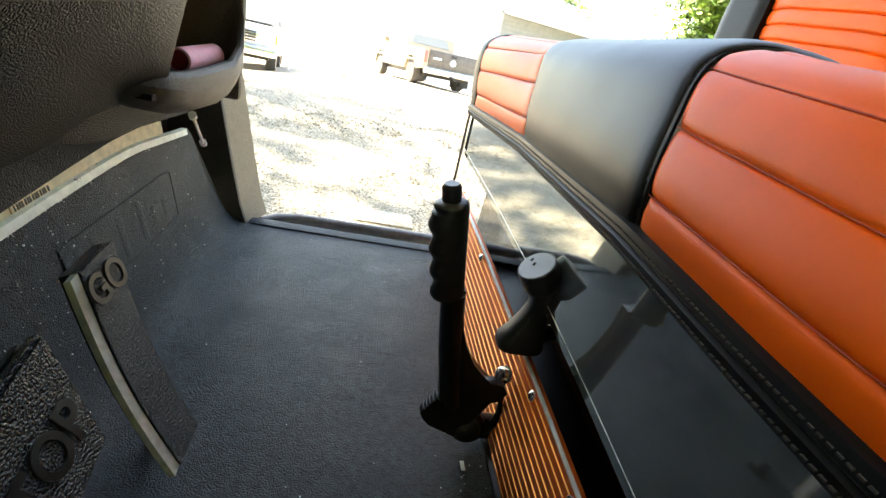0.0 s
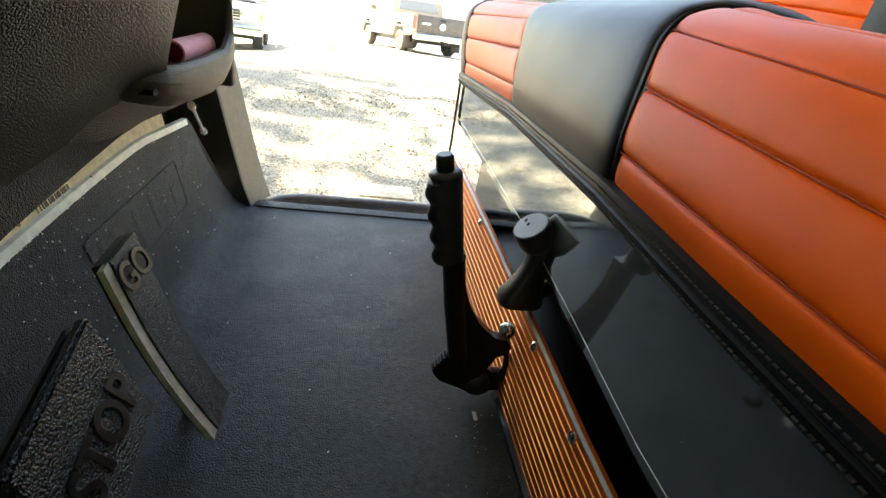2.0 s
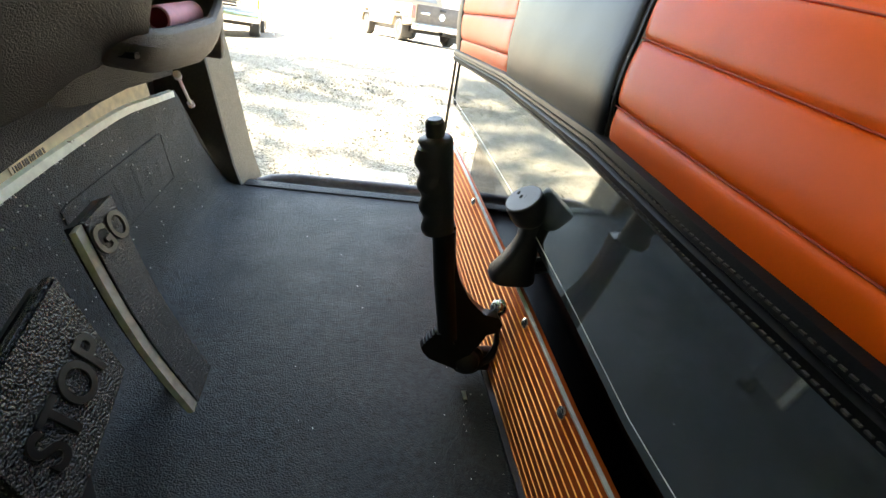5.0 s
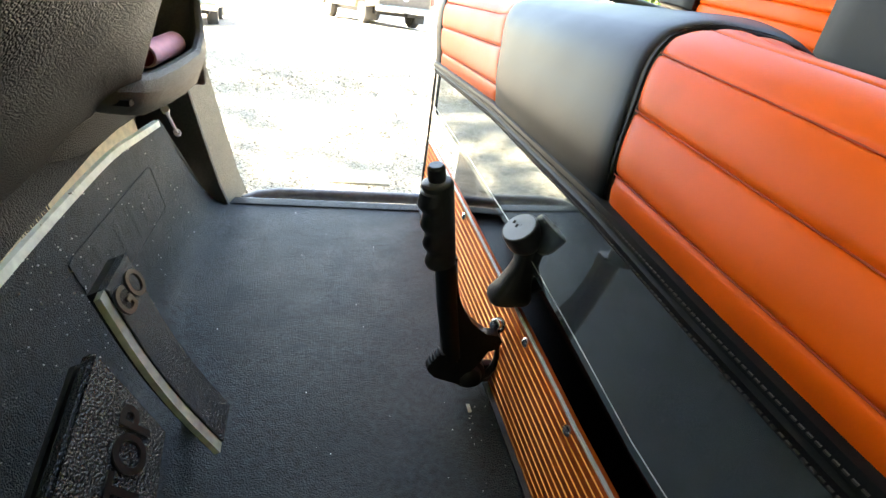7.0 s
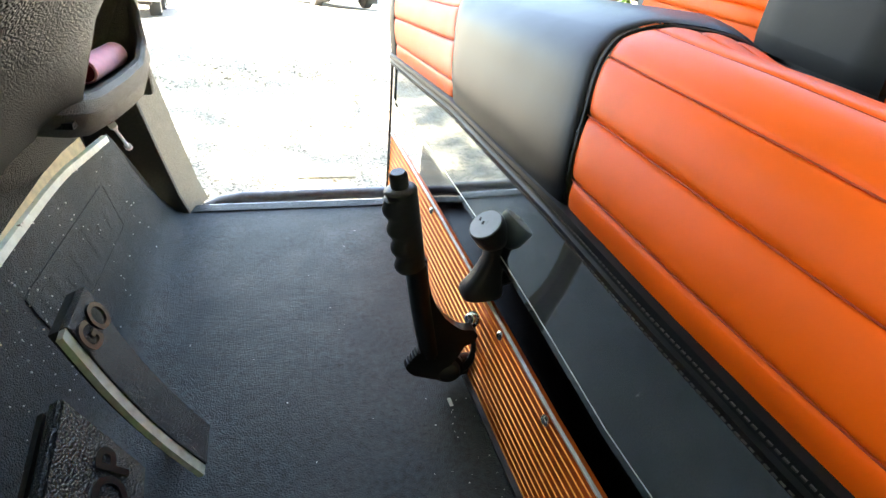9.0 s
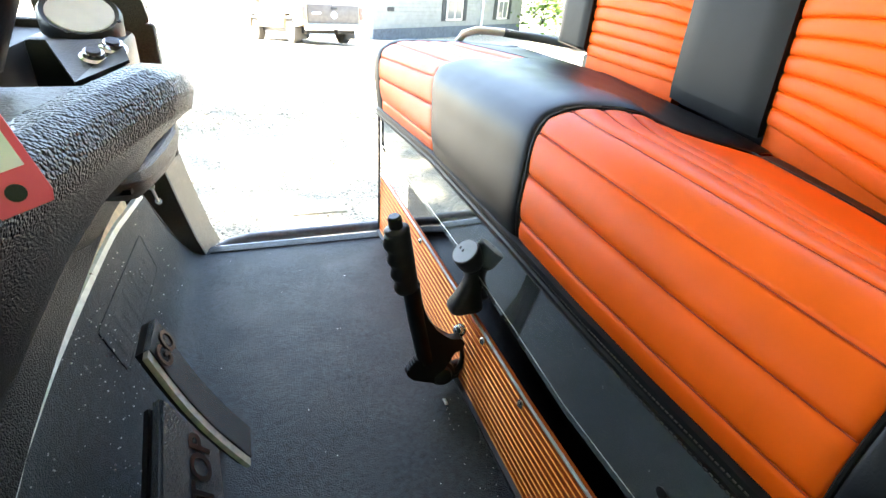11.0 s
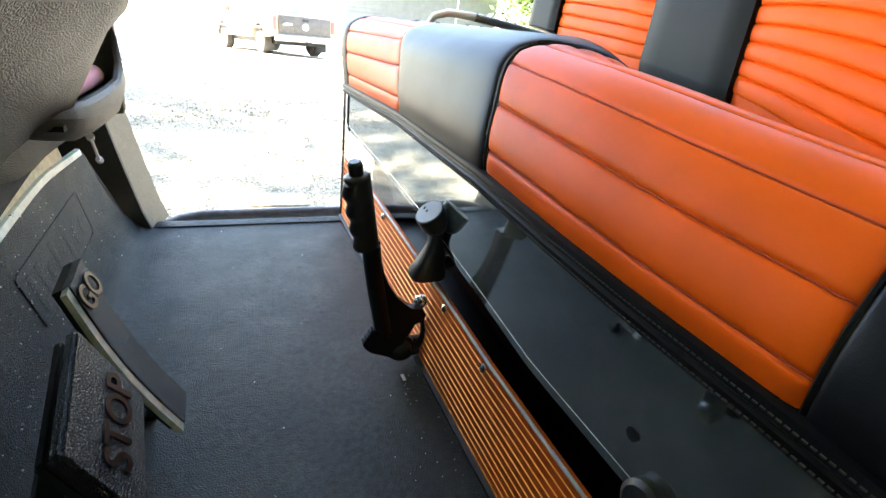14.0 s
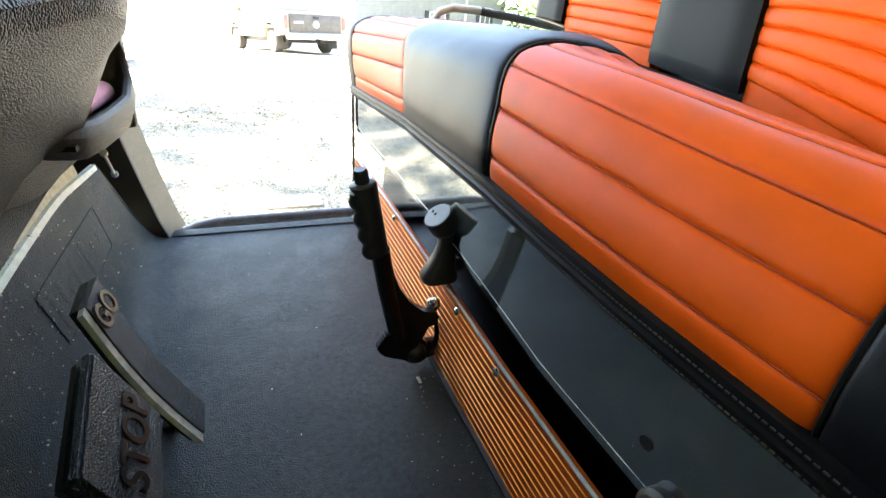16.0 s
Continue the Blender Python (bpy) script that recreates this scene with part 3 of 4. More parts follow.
# ---- dashboard ----
def build_dash():
    rim = [(-0.7, -0.41, 0.608), (-0.2, -0.373, 0.606), (0.0, -0.340, 0.603), (0.12, -0.304, 0.610), (0.2, -0.270, 0.618), (0.25, -0.268, 0.607), (0.30, -0.279, 0.580), (0.40, -0.322, 0.514), (0.545, -0.390, 0.406), (0.60, -0.40, 0.37)]
    rows = []
    for y in span(-0.7, 0.25, 30) + span(0.258, 0.548, 14):
        rx = curve_at([(a, b) for a, b, _ in rim], y)
        rz = curve_at([(a, c) for a, _, c in rim], y)
        foot = 0.335 + 0.03 * max(0, (y - 0.2) / 0.36) ** 2
        foot = min(foot, trim_low(y) + 0.046)
        w = 1.0 - 0.75 * min(1.0, max(0.0, (y - 0.25) / 0.12))
        rows.append([(-0.66, y, rz - 0.07), (rx - 0.046 * w, y, rz - 0.055 * w), (rx - 0.041 * w, y, rz - 0.004 * w), (rx - 0.036 * w, y, rz + 0.001 * w), (rx - 0.020 * w, y, rz), (rx - 0.006 * w, y, rz - 0.008 * w), (rx, y, rz - 0.022 * w), (rx - 0.004 * w, y, rz - 0.038 * w),
                     (rx - 0.20 * (rx + 0.49), y, rz - 0.22 * (rz - foot)), (rx - 0.50 * (rx + 0.49), y, rz - 0.45 * (rz - foot)), (rx - 0.80 * (rx + 0.49), y, rz - 0.75 * (rz - foot)), (rx - 0.92 * (rx + 0.49), y, rz - 0.91 * (rz - foot)), (-0.458, y, foot - 0.004), (-0.478, y, foot - 0.008), (-0.66, y, foot - 0.02)])
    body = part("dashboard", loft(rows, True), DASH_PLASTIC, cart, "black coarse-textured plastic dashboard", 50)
    # rim top in a paler colour that stands for sky light
    rows = []
    for y in span(-0.69, 0.25, 30):
        rx = curve_at([(a, b) for a, b, _ in rim], y) + 0.0012
        rz = curve_at([(a, c) for a, _, c in rim], y) + 0.0012
        rows.append([(rx - 0.044, y, rz - 0.03), (rx - 0.042, y, rz - 0.004), (rx - 0.036, y, rz + 0.001), (rx - 0.020, y, rz), (rx - 0.006, y, rz - 0.008), (rx, y, rz - 0.022), (rx - 0.004, y, rz - 0.022), (rx - 0.03, y, rz - 0.02)])
    part("dash_rim", loft(rows, True), RIM_SKY_LIT, body, "rounded dash rim, coloured paler for sky light", 50)
    # shelf behind the rim, dash plastic greyed to stand for sky light
    part("shelf", loft([[(-0.655, y, 0.551), (-0.655, y, 0.557), (curve_at([(a, b) for a, b, _ in rim], y) - 0.048, y, 0.566), (curve_at([(a, b) for a, b, _ in rim], y) - 0.048, y, 0.56)] for y in span(-0.65, 0.36, 10)], True), SHELF_SKY_LIT, body, "textured shelf top, greyed for sky light")
    # glove tray with its lip
    pts = [(-0.455, 0.508, 0.432, 0.036), (-0.420, 0.530, 0.431, 0.046), (-0.400, 0.552, 0.430, 0.056), (-0.388, 0.585, 0.428, 0.063), (-0.375, 0.66, 0.428, 0.069), (-0.366, 0.75, 0.430, 0.076), (-0.366, 0.80, 0.452, 0.09), (-0.374, 0.83, 0.495, 0.07), (-0.39, 0.845, 0.55, 0.05)]
    rows = []
    for x, y, z, h in [(x + 0.006, y, z - 0.033, h) for x, y, z, h in pts]:
        rows.append([(x - 0.055, y + 0.012, z - h - 0.002), (x - 0.026, y + 0.004, z - h), (x - 0.006, y, z - 0.72 * h), (x + 0.005, y - 0.003, z - 0.36 * h), (x + 0.003, y, z - 0.006), (x - 0.003, y + 0.002, z), (x - 0.010, y + 0.005, z), (x - 0.014, y + 0.008, z - 0.008), (x - 0.022, y + 0.012, z - 0.5 * h)])
    lip = part("tray_lip", loft(rows, True), LIP_SIDE_LIT, body, "rounded tray lip, grey-brown for side light")
    part("tray_floor", loft([[(-0.62, y, 0.370), (-0.405 + 0.03 * s, y, 0.370), (-0.405 + 0.03 * s, y, 0.362), (-0.62, y, 0.362)] for s, y in zip(span(0, 1, 5), span(0.53, 0.84, 5))], True), DASH_PLASTIC, body)
    part("tray_back", box(-0.64, -0.60, 0.4, 0.86, 0.34, 0.62, 0.004), DASH_PLASTIC, body)
    part("tray_end", box(-0.62, -0.37, 0.845, 0.87, 0.31, 0.575, 0.008), LIP_SIDE_LIT, body)
    back_off = lambda y: 0.045 * max(0.0, (0.58 - y) / 0.20) ** 2
    part("tray_underside", loft([[(-0.66, y, 0.41), (-0.462 - back_off(y), y, 0.360), (-0.458 - back_off(y), y, 0.337), (-0.458 - back_off(y), y, trim_low(y) + curve_at([(0.43, 0.042), (0.8, 0.036)], y)), (-0.66, y, trim_low(y) + 0.05)] for y in span(0.38, 0.838, 16)], True), DASH_PLASTIC, body)
    # cowl beyond the gauges
    rows = []
    for t_ in span(0, 1, 12):
        y = 0.66 + 0.24 * t_
        h = 0.72 - 0.10 * t_ ** 2
        x = -0.352 - 0.03 * t_
        rows.append([(-0.50, y, 0.50), (-0.50, y, h), (-0.46, y, h + 0.01), (x - 0.05, y, h - 0.02), (x - 0.012, y, h - 0.06), (x, y, 0.60), (x - 0.02, y, 0.585), (x - 0.06, y, 0.575)])
    part("cowl", loft(rows, True), LIP_SIDE_LIT, body, "rounded dark cowl")
    panel_ = part("switch_panel", plate([(-0.405, 0.40, 0.557), (-0.345, 0.40, 0.583), (-0.37, 0.52, 0.588), (-0.456, 0.52, 0.584)], 0.004, (0.1, -0.3, 0.95)), BLACK_PLASTIC, body, "glossy black switch panel")
    for x, y, z in ((-0.392, 0.455, 0.577), (-0.374, 0.48, 0.585)):
        switch = part("switch", lathe([(0, 0.016), (0.003, 0.016), (0.005, 0.012), (0.010, 0.011)], (x, y, z), (0.15, -0.35, 0.93), 18), CHROME, panel_, "chrome switch")
        part("switch_core", lathe([(0.0102, 0.0085), (0.0125, 0.008)], (x, y, z), (0.15, -0.35, 0.93), 14), BLACK_PLASTIC, switch)
    axis, mid = Vector((0.12, -0.52, 0.85)).normalized(), Vector((-0.425, 0.585, 0.602))
    gauge = part("gauge", lathe([(-0.03, 0.050), (0.014, 0.050), (0.020, 0.046), (0.017, 0.041)], mid, axis, 32), BLACK_PLASTIC, body, "round dial with pale face")
    part("dial", lathe([(0.0172, 0.0405), (0.0184, 0.0395)], mid, axis, 32), WHITE, gauge, "white dial face")
    for k in range(4):
        p = mid + axis * 0.0195 + 0.0475 * (axis.orthogonal().normalized() * math.cos(k * 1.57 + 0.5) + axis.cross(axis.orthogonal().normalized()) * math.sin(k * 1.57 + 0.5))
        part("bezel_screw", lathe([(0, 0.003), (0.0015, 0.0025)], p, axis, 10), RECESS, gauge)
    part("gauge_pod", box(-0.485, -0.372, 0.53, 0.64, 0.50, 0.588, 0.008), BLACK_PLASTIC, body, "black gauge pod")
    part("key_slot", lathe([(0, 0.012), (0.003, 0.012)], (-0.40, 0.25, 0.562), (0, -0.1, 1), 14), RECESS, body)
    part("white_tab", box(-0.385, -0.372, 0.36, 0.385, 0.556, 0.566, 0.002), WHITE, body, "small white tab")
    column = part("steering_column", tube([(-0.56, 0.30, 0.556), (-0.475, 0.36, 0.60), (-0.43, 0.36, 0.68), (-0.40, 0.30, 0.78)], [0.034, 0.030, 0.022, 0.020], 14), BLACK_PAINT, cart, "dark steering column")
    part("ignition_barrel", tube([(-0.42, 0.30, 0.69), (-0.352, -0.075, 0.686)], 0.009, 14), CHROME, column, "steel ignition barrel")


build_dash()


# ---- pedals ----
def words(text, size, at, right, up, depth, name, mat, parent):
    """Raised lettering as a mesh."""
    cu = bpy.data.curves.new(name, "FONT")
    cu.body, cu.size, cu.extrude, cu.align_x, cu.align_y, cu.offset = text, size, depth, "CENTER", "CENTER", 0.0006
    tmp = bpy.data.objects.new(name, cu)
    scene.collection.objects.link(tmp)
    me = bpy.data.meshes.new_from_object(tmp.evaluated_get(bpy.context.evaluated_depsgraph_get()))
    bpy.data.objects.remove(tmp)
    r, u = Vector(right).normalized(), Vector(up)
    u = (u - r * u.dot(r)).normalized()
    n = r.cross(u)
    m = Matrix((r, u, n)).transposed().to_4x4()
    m.translation = at
    me.transform(m)
    me.materials.append(mat)
    ob = new(name, me)
    ob.parent = parent
    ob.matrix_parent_inverse = parent.matrix_world.inverted()
    return ob


def build_go_pedal():
    root = part("go_pedal", box(-0.334, -0.312, 0.308, 0.330, -0.001, 0.010, 0.003), BLACK_PAINT, cart, "black accelerator pedal")
    rows, edge, rail = [], [], []
    for s in span(0, 1, 22):
        sag = math.sin(math.pi * s)
        x = -0.374 + 0.098 * s - 0.006 * sag
        z = 0.263 - 0.200 * s - 0.008 * sag
        y0, y1 = 0.261 - 0.034 * s, 0.322 - 0.042 * s
        n = Vector((0.89, 0, 0.45))
        a, b = Vector((x, y0, z)), Vector((x, y1, z + 0.002))
        rows.append([a, a + n * 0.009, b + n * 0.009, b])
        e = a + Vector((0, -0.001, 0))
        edge.append([e, e + n * 0.007, e + n * 0.007 + Vector((0, -0.012, -0.002)), e + Vector((0, -0.012, -0.002))])
        rail.append([a - n * 0.012, a - n * 0.001, b - n * 0.001, b - n * 0.012])
    part("tread", loft(rows, True), PEDAL_RUBBER, root, "pebbled black rubber tread")
    part("edge_strip", loft(edge, True), PALE_EDGE, root, "worn pale metal edge")
    part("backing_plate", loft(rail, True), BLACK_PAINT, root)
    part("hinge", tube([(-0.322, 0.318, 0.0), (-0.303, 0.275, 0.086)], 0.006, 8), BLACK_PAINT, root)
    words("GO", 0.041, (-0.3535, 0.283, 0.2455), (0, 1, 0.0), (-0.45, 0, 0.89), 0.0015, "lettering", BLACK_PAINT, root)


def build_stop_pedal():
    a, b, c, d = Vector((-0.352, 0.160, 0.274)), Vector((-0.342, 0.022, 0.254)), Vector((-0.290, 0.002, 0.176)), Vector((-0.302, 0.137, 0.196))
    n = (b - a).cross(d - a).normalized()
    if n.x < 0:
        n = -n
    def sheet(depth, thick, grow):
        m = (a + b + c + d) / 4
        ring = [m + (p - m) * grow for p in (a, b, c, d)]
        bm = plate([p + n * depth for p in ring], thick, n)
        bmesh.ops.bevel(bm, geom=bm.edges[:], offset=0.003, segments=2, affect="EDGES")
        return bm
    root = part("stop_pedal", sheet(-0.014, 0.012, 0.97), BLACK_PAINT, cart, "black brake pedal")
    part("tread", sheet(-0.001, 0.014, 1.0), PEDAL_RUBBER, root, "thick pebbled black rubber tread")
    up = ((a - d) + (b - c)) / 2
    words("STOP", 0.043, (c + d) / 2 + (d - c).normalized() * 0.008 + up * 0.39 + n * 0.0135, d - c, up, 0.0012, "lettering", BLACK_PAINT, root)
    part("arm", tube([(-0.34, 0.05, 0.24), (-0.375, 0.05, 0.12), (-0.37, 0.05, 0.0)], 0.014, 8), BLACK_PAINT, root)
    part("arm_plate", box(-0.335, -0.30, 0.045, 0.075, 0.0, 0.16, 0.003), RECESS, root)
    part("bolt", lathe([(0, 0.009), (0.008, 0.009), (0.01, 0.006)], (-0.30, 0.06, 0.03), (1, 0, 0), 6), CHROME, root, "steel bolt")


build_go_pedal()
build_stop_pedal()


def build_badge():
    """A shallow raised plate with plain bars on the toe board."""
    def at(y, z, out):
        return toe_point(y, z, out)
    y0, y1, z0, z1 = 0.405, 0.715, 0.115, 0.198
    rows = []
    for y in span(y0, y1, 12):
        rows.append([at(y, z0, 0.0003), at(y, z0, 0.001), at(y, (z0 + z1) / 2, 0.001), at(y, z1, 0.001), at(y, z1, 0.0003)])
    badge = part("moulded_badge", loft(rows), RUBBER, cart, "moulded rubber badge with raised bars")
    frame_pts = [(y0, z0), (y1, z0), (y1, z1), (y0, z1), (y0, z0)]
    pts = []
    for (ya, za), (yb, zb) in zip(frame_pts, frame_pts[1:]):
        pts += [at(ya + (yb - ya) * s, za + (zb - za) * s, 0.0008) for s in (0.04, 0.35, 0.65, 0.96)]
    part("rim", tube(pts, 0.0011, 6), RUBBER, badge)
    for i, y in enumerate((0.435, 0.47, 0.50, 0.535, 0.595, 0.635, 0.675)):
        tall = 0.030 if i in (0, 1, 3, 4) else 0.020
        z0, z1 = 0.155 - tall, 0.155 + (tall if i in (0, 1, 3, 4) else 0.008)
        part("raised_bar", loft([[at(y + dy, z, o) for dy, o in ((-0.011, 0.0004), (-0.008, 0.0016), (0.008, 0.0016), (0.011, 0.0004))] for z in span(z0, z1, 6)], True), RUBBER, badge)


build_badge()


# ---- hand brake and selector ----
def build_brake():
    root = part("brake_lever", box(0.072, 0.116, 0.346, 0.362, 0.010, 0.050, 0.004), BLACK_PAINT, cart, "black hand brake lever with moulded grip")
    top, low = Vector((-0.0375, 0.312, 0.381)), Vector((-0.0105, 0.319, 0.264))
    way = (top - low).normalized()
    length = (top - low).length
    side = Vector((-1, -0.25, 0))
    side = (side - way * side.dot(way)).normalized()
    cross = way.cross(side)
    rows = []
    for i in range(60):
        s = i / 59
        r = (0.0172 + 0.0026 * s) if s < 0.95 else 0.0197 * math.sqrt(max(0.30, 1 - ((s - 0.95) / 0.06) ** 2))
        wave = 0.0024 * math.cos(2 * math.pi * (s - 0.06) * 4.2)
        ring = []
        for k in range(20):
            ang = 2 * math.pi * k / 20
            facing = max(0.0, math.cos(ang)) ** 1.5
            rr = r + wave * facing + (0.004 * facing if s < 0.9 else 0)
            ring.append(low + way * (length * s) + rr * (math.cos(ang) * side + 0.9 * math.sin(ang) * cross))
        rows.append(ring)
    part("grip", loft(rows, True), BLACK_PLASTIC, root, "black plastic grip with finger grooves")
    part("button", lathe([(0, 0.0105), (0.017, 0.0105), (0.0205, 0.008)], top - way * 0.002, way, 18), BLACK_PLASTIC, root, "round push button")
    shape = [(-0.018, 0.270), (0.010, 0.268), (0.014, 0.240), (0.021, 0.214), (0.031, 0.189), (0.049, 0.161), (0.066, 0.144), (0.080, 0.133), (0.100, 0.129), (0.108, 0.117), (0.104, 0.102), (0.090, 0.097), (0.084, 0.080), (0.074, 0.058), (0.056, 0.040), (0.030, 0.058), (0.018, 0.100), (0.006, 0.153), (-0.006, 0.206)]
    part("shaft", plate([(x, 0.323 + 0.05 * max(0, 0.2 - z), z) for x, z in shape], 0.017, (0, 1, 0)), BLACK_PAINT, root, "black steel lever arm")
    part("shaft_web", tube([(-0.004, 0.326, 0.262), (0.010, 0.330, 0.19), (0.036, 0.337, 0.085)], [0.0150, 0.0145, 0.015], 12), BLACK_PAINT, root)
    tooth = [(0.046, 0.078), (0.026, 0.096), (0.013, 0.097), (-0.003, 0.072), (0.002, 0.062), (0.012, 0.051), (0.056, 0.032)]
    part("pawl", plate([(x, 0.325, z) for x, z in tooth], 0.012, (0, 1, 0)), BLACK_PAINT, root, "toothed black pawl")
    for i in range(5):
        part("tooth", box(-0.001 + i * 0.0034, 0.0015 + i * 0.0034, 0.324, 0.338, 0.074 + i * 0.0053, 0.080 + i * 0.0053, 0.0006), BLACK_PAINT, root)
    hook = [(0.103, 0.345, 0.122), (0.110, 0.345, 0.104), (0.1115, 0.345, 0.086), (0.1165, 0.345, 0.070), (0.1155, 0.345, 0.052), (0.107, 0.345, 0.034), (0.090, 0.345, 0.024)]
    part("hook", tube(hook, [0.005, 0.0045, 0.004, 0.0062, 0.0068, 0.0072, 0.007], 8), BLACK_PAINT, root)
    part("pivot", lathe([(0, 0.026), (0.012, 0.026), (0.016, 0.020), (0.024, 0.017), (0.026, 0.012)], (0.076, 0.352, 0.036), (-0.2, -1, 0.2), 20), BLACK_PAINT, root)
    part("bolt", lathe([(0, 0.013), (0.003, 0.013), (0.004, 0.0095), (0.012, 0.0095), (0.014, 0.006)], (0.108, 0.352, 0.128), (-0.8, -0.35, 0.5), 12), CHROME, root, "steel pivot bolt")


def build_selector():
    axis = Vector((-0.62, -0.06, 0.78)).normalized()
    face = Vector((0.090, 0.338, 0.309))
    mid = face - axis * 0.034
    foot = Vector((0.107, 0.347, 0.184))
    rows = []
    for k, hx, hy, dx in ((0.0, 0.030, 0.021, 0.0), (0.05, 0.032, 0.022, 0.0), (0.14, 0.031, 0.021, -0.001), (0.3, 0.024, 0.018, 0.001), (0.5, 0.018, 0.0155, 0.003), (0.68, 0.0150, 0.0142, 0.005), (0.85, 0.0165, 0.0155, 0.004), (1.02, 0.019, 0.0175, 0.0)):
        c = foot.lerp(mid, k) + Vector((dx, 0, 0))
        rows.append([(c.x + hx * math.copysign(abs(math.cos(t)) ** 0.6, math.cos(t)), c.y + hy * math.copysign(abs(math.sin(t)) ** 0.6, math.sin(t)), c.z) for t in span(0, 2 * math.pi, 25)[:-1]])
    root = part("gear_selector", loft(rows, True), BLACK_PLASTIC, cart, "black direction selector knob with grey disc")
    part("knob", lathe([(-0.006, 0.010), (-0.003, 0.018), (0.003, 0.0232), (0.010, 0.0252), (0.029, 0.0252), (0.0328, 0.0246), (0.0338, 0.0236)], mid, axis, 32), BLACK_PLASTIC, root, "round black knob")
    part("disc", lathe([(0.0336, 0.0228), (0.0346, 0.0225)], mid, axis, 32), GREY_FACE, root, "grey marked disc")
    r = Vector((0.6, -0.7, 0)).normalized()
    w = axis.cross(r)
    for u, v in ((-0.009, 0.004), (-0.003, 0.0), (0.003, 0.003), (0.009, -0.002)):
        c = mid + axis * 0.0349 + r * u + w * v
        part("mark", plate([c + r * i * 0.0014 + w * j * 0.0028 for i, j in ((-1, -1), (1, -1), (1, 1), (-1, 1))], 0.0004, axis), BLACK_PLASTIC, root)
    part("stem", tube([(0.17, 0.36, 0.205), (0.106, 0.348, 0.2)], 0.012, 10), BLACK_PAINT, root)


build_brake()
build_selector()


# ---- loose things ----
def build_roll():
    root = base("pink_tube", (-0.432, 0.69, 0.371), "pale pink tube with dark red inside, in dash tray", "tube")
    way, at = Vector((0.15, 0.985, 0.0)).normalized(), Vector((-0.426, 0.690, 0.391))
    part("wrap", lathe([(0.003, 0.0155), (0.0, 0.0165), (0.001, 0.0185), (0.004, 0.0188), (0.118, 0.0188), (0.121, 0.018)], at, way, 28), PINK_PAPER, root)
    part("filling", lathe([(-0.0008, 0.0150), (0.0004, 0.0150)], at, way, 24), RED_DARK, root, "dark red filling")


def build_key_tag():
    c = Vector((-0.3065, -0.092, 0.643))
    root = base("key_tag", c, "pink plastic key tag with blank white card", "key tag")
    r, u = Vector((0.92, 0.35, 0.12)).normalized(), Vector((-0.10, 0.20, 0.95))
    u = (u - r * u.dot(r)).normalized()
    lean = radians(8)
    r, u = r * math.cos(lean) + u * math.sin(lean), u * math.cos(lean) - r * math.sin(lean)
    n = r.cross(u)
    def flat(points, depth, thick):
        return plate([c + r * x * 0.92 + u * z * 0.92 + n * depth for x, z in points], thick, n)
    body = [(-0.009, -0.026), (0.009, -0.026), (0.0108, -0.022), (0.0108, 0.016), (0.006, 0.024), (-0.006, 0.024), (-0.0108, 0.016), (-0.0108, -0.022)]
    part("holder", flat(body, 0, 0.003), PINK, root, "pink plastic holder")
    part("card", flat([(-0.0078, -0.010), (0.0078, -0.010), (0.0078, 0.014), (-0.0078, 0.014)], 0.0031, 0.0006), CARD, root, "blank white card")
    part("eyelet", lathe([(0, 0.0032), (0.0008, 0.0032)], c - u * 0.0170 + n * 0.0031, n, 16), BLACK_PLASTIC, root, "dark round hole")
    ring = [c + u * 0.027 + 0.007 * (math.cos(a) * u + math.sin(a) * n) for a in span(0, 2 * math.pi, 20)]
    part("ring", tube(ring, 0.0008, 6), CHROME, root, "thin steel ring")
    key = part("key", tube([c + u * 0.033, Vector((-0.352, -0.075, 0.686))], 0.0025, 8), CHROME, root, "steel key")


build_roll()
build_key_tag()


# ---- outside: vehicles ----
def wheel(at, r, parent):
    w = part("wheel", lathe([(-0.11, r * 0.8), (-0.12, r * 0.95), (-0.09, r), (0.09, r), (0.12, r * 0.95), (0.11, r * 0.8)], at, (1, 0, 0), 28), TYRE, parent)
    for sgn in (-1, 1):
        part("rim", lathe([(0.10, r * 0.66), (0.115, r * 0.62), (0.09, r * 0.5), (0.08, r * 0.2), (0.11, r * 0.14)], at, (sgn, 0, 0), 20), CHROME, w)
    return w


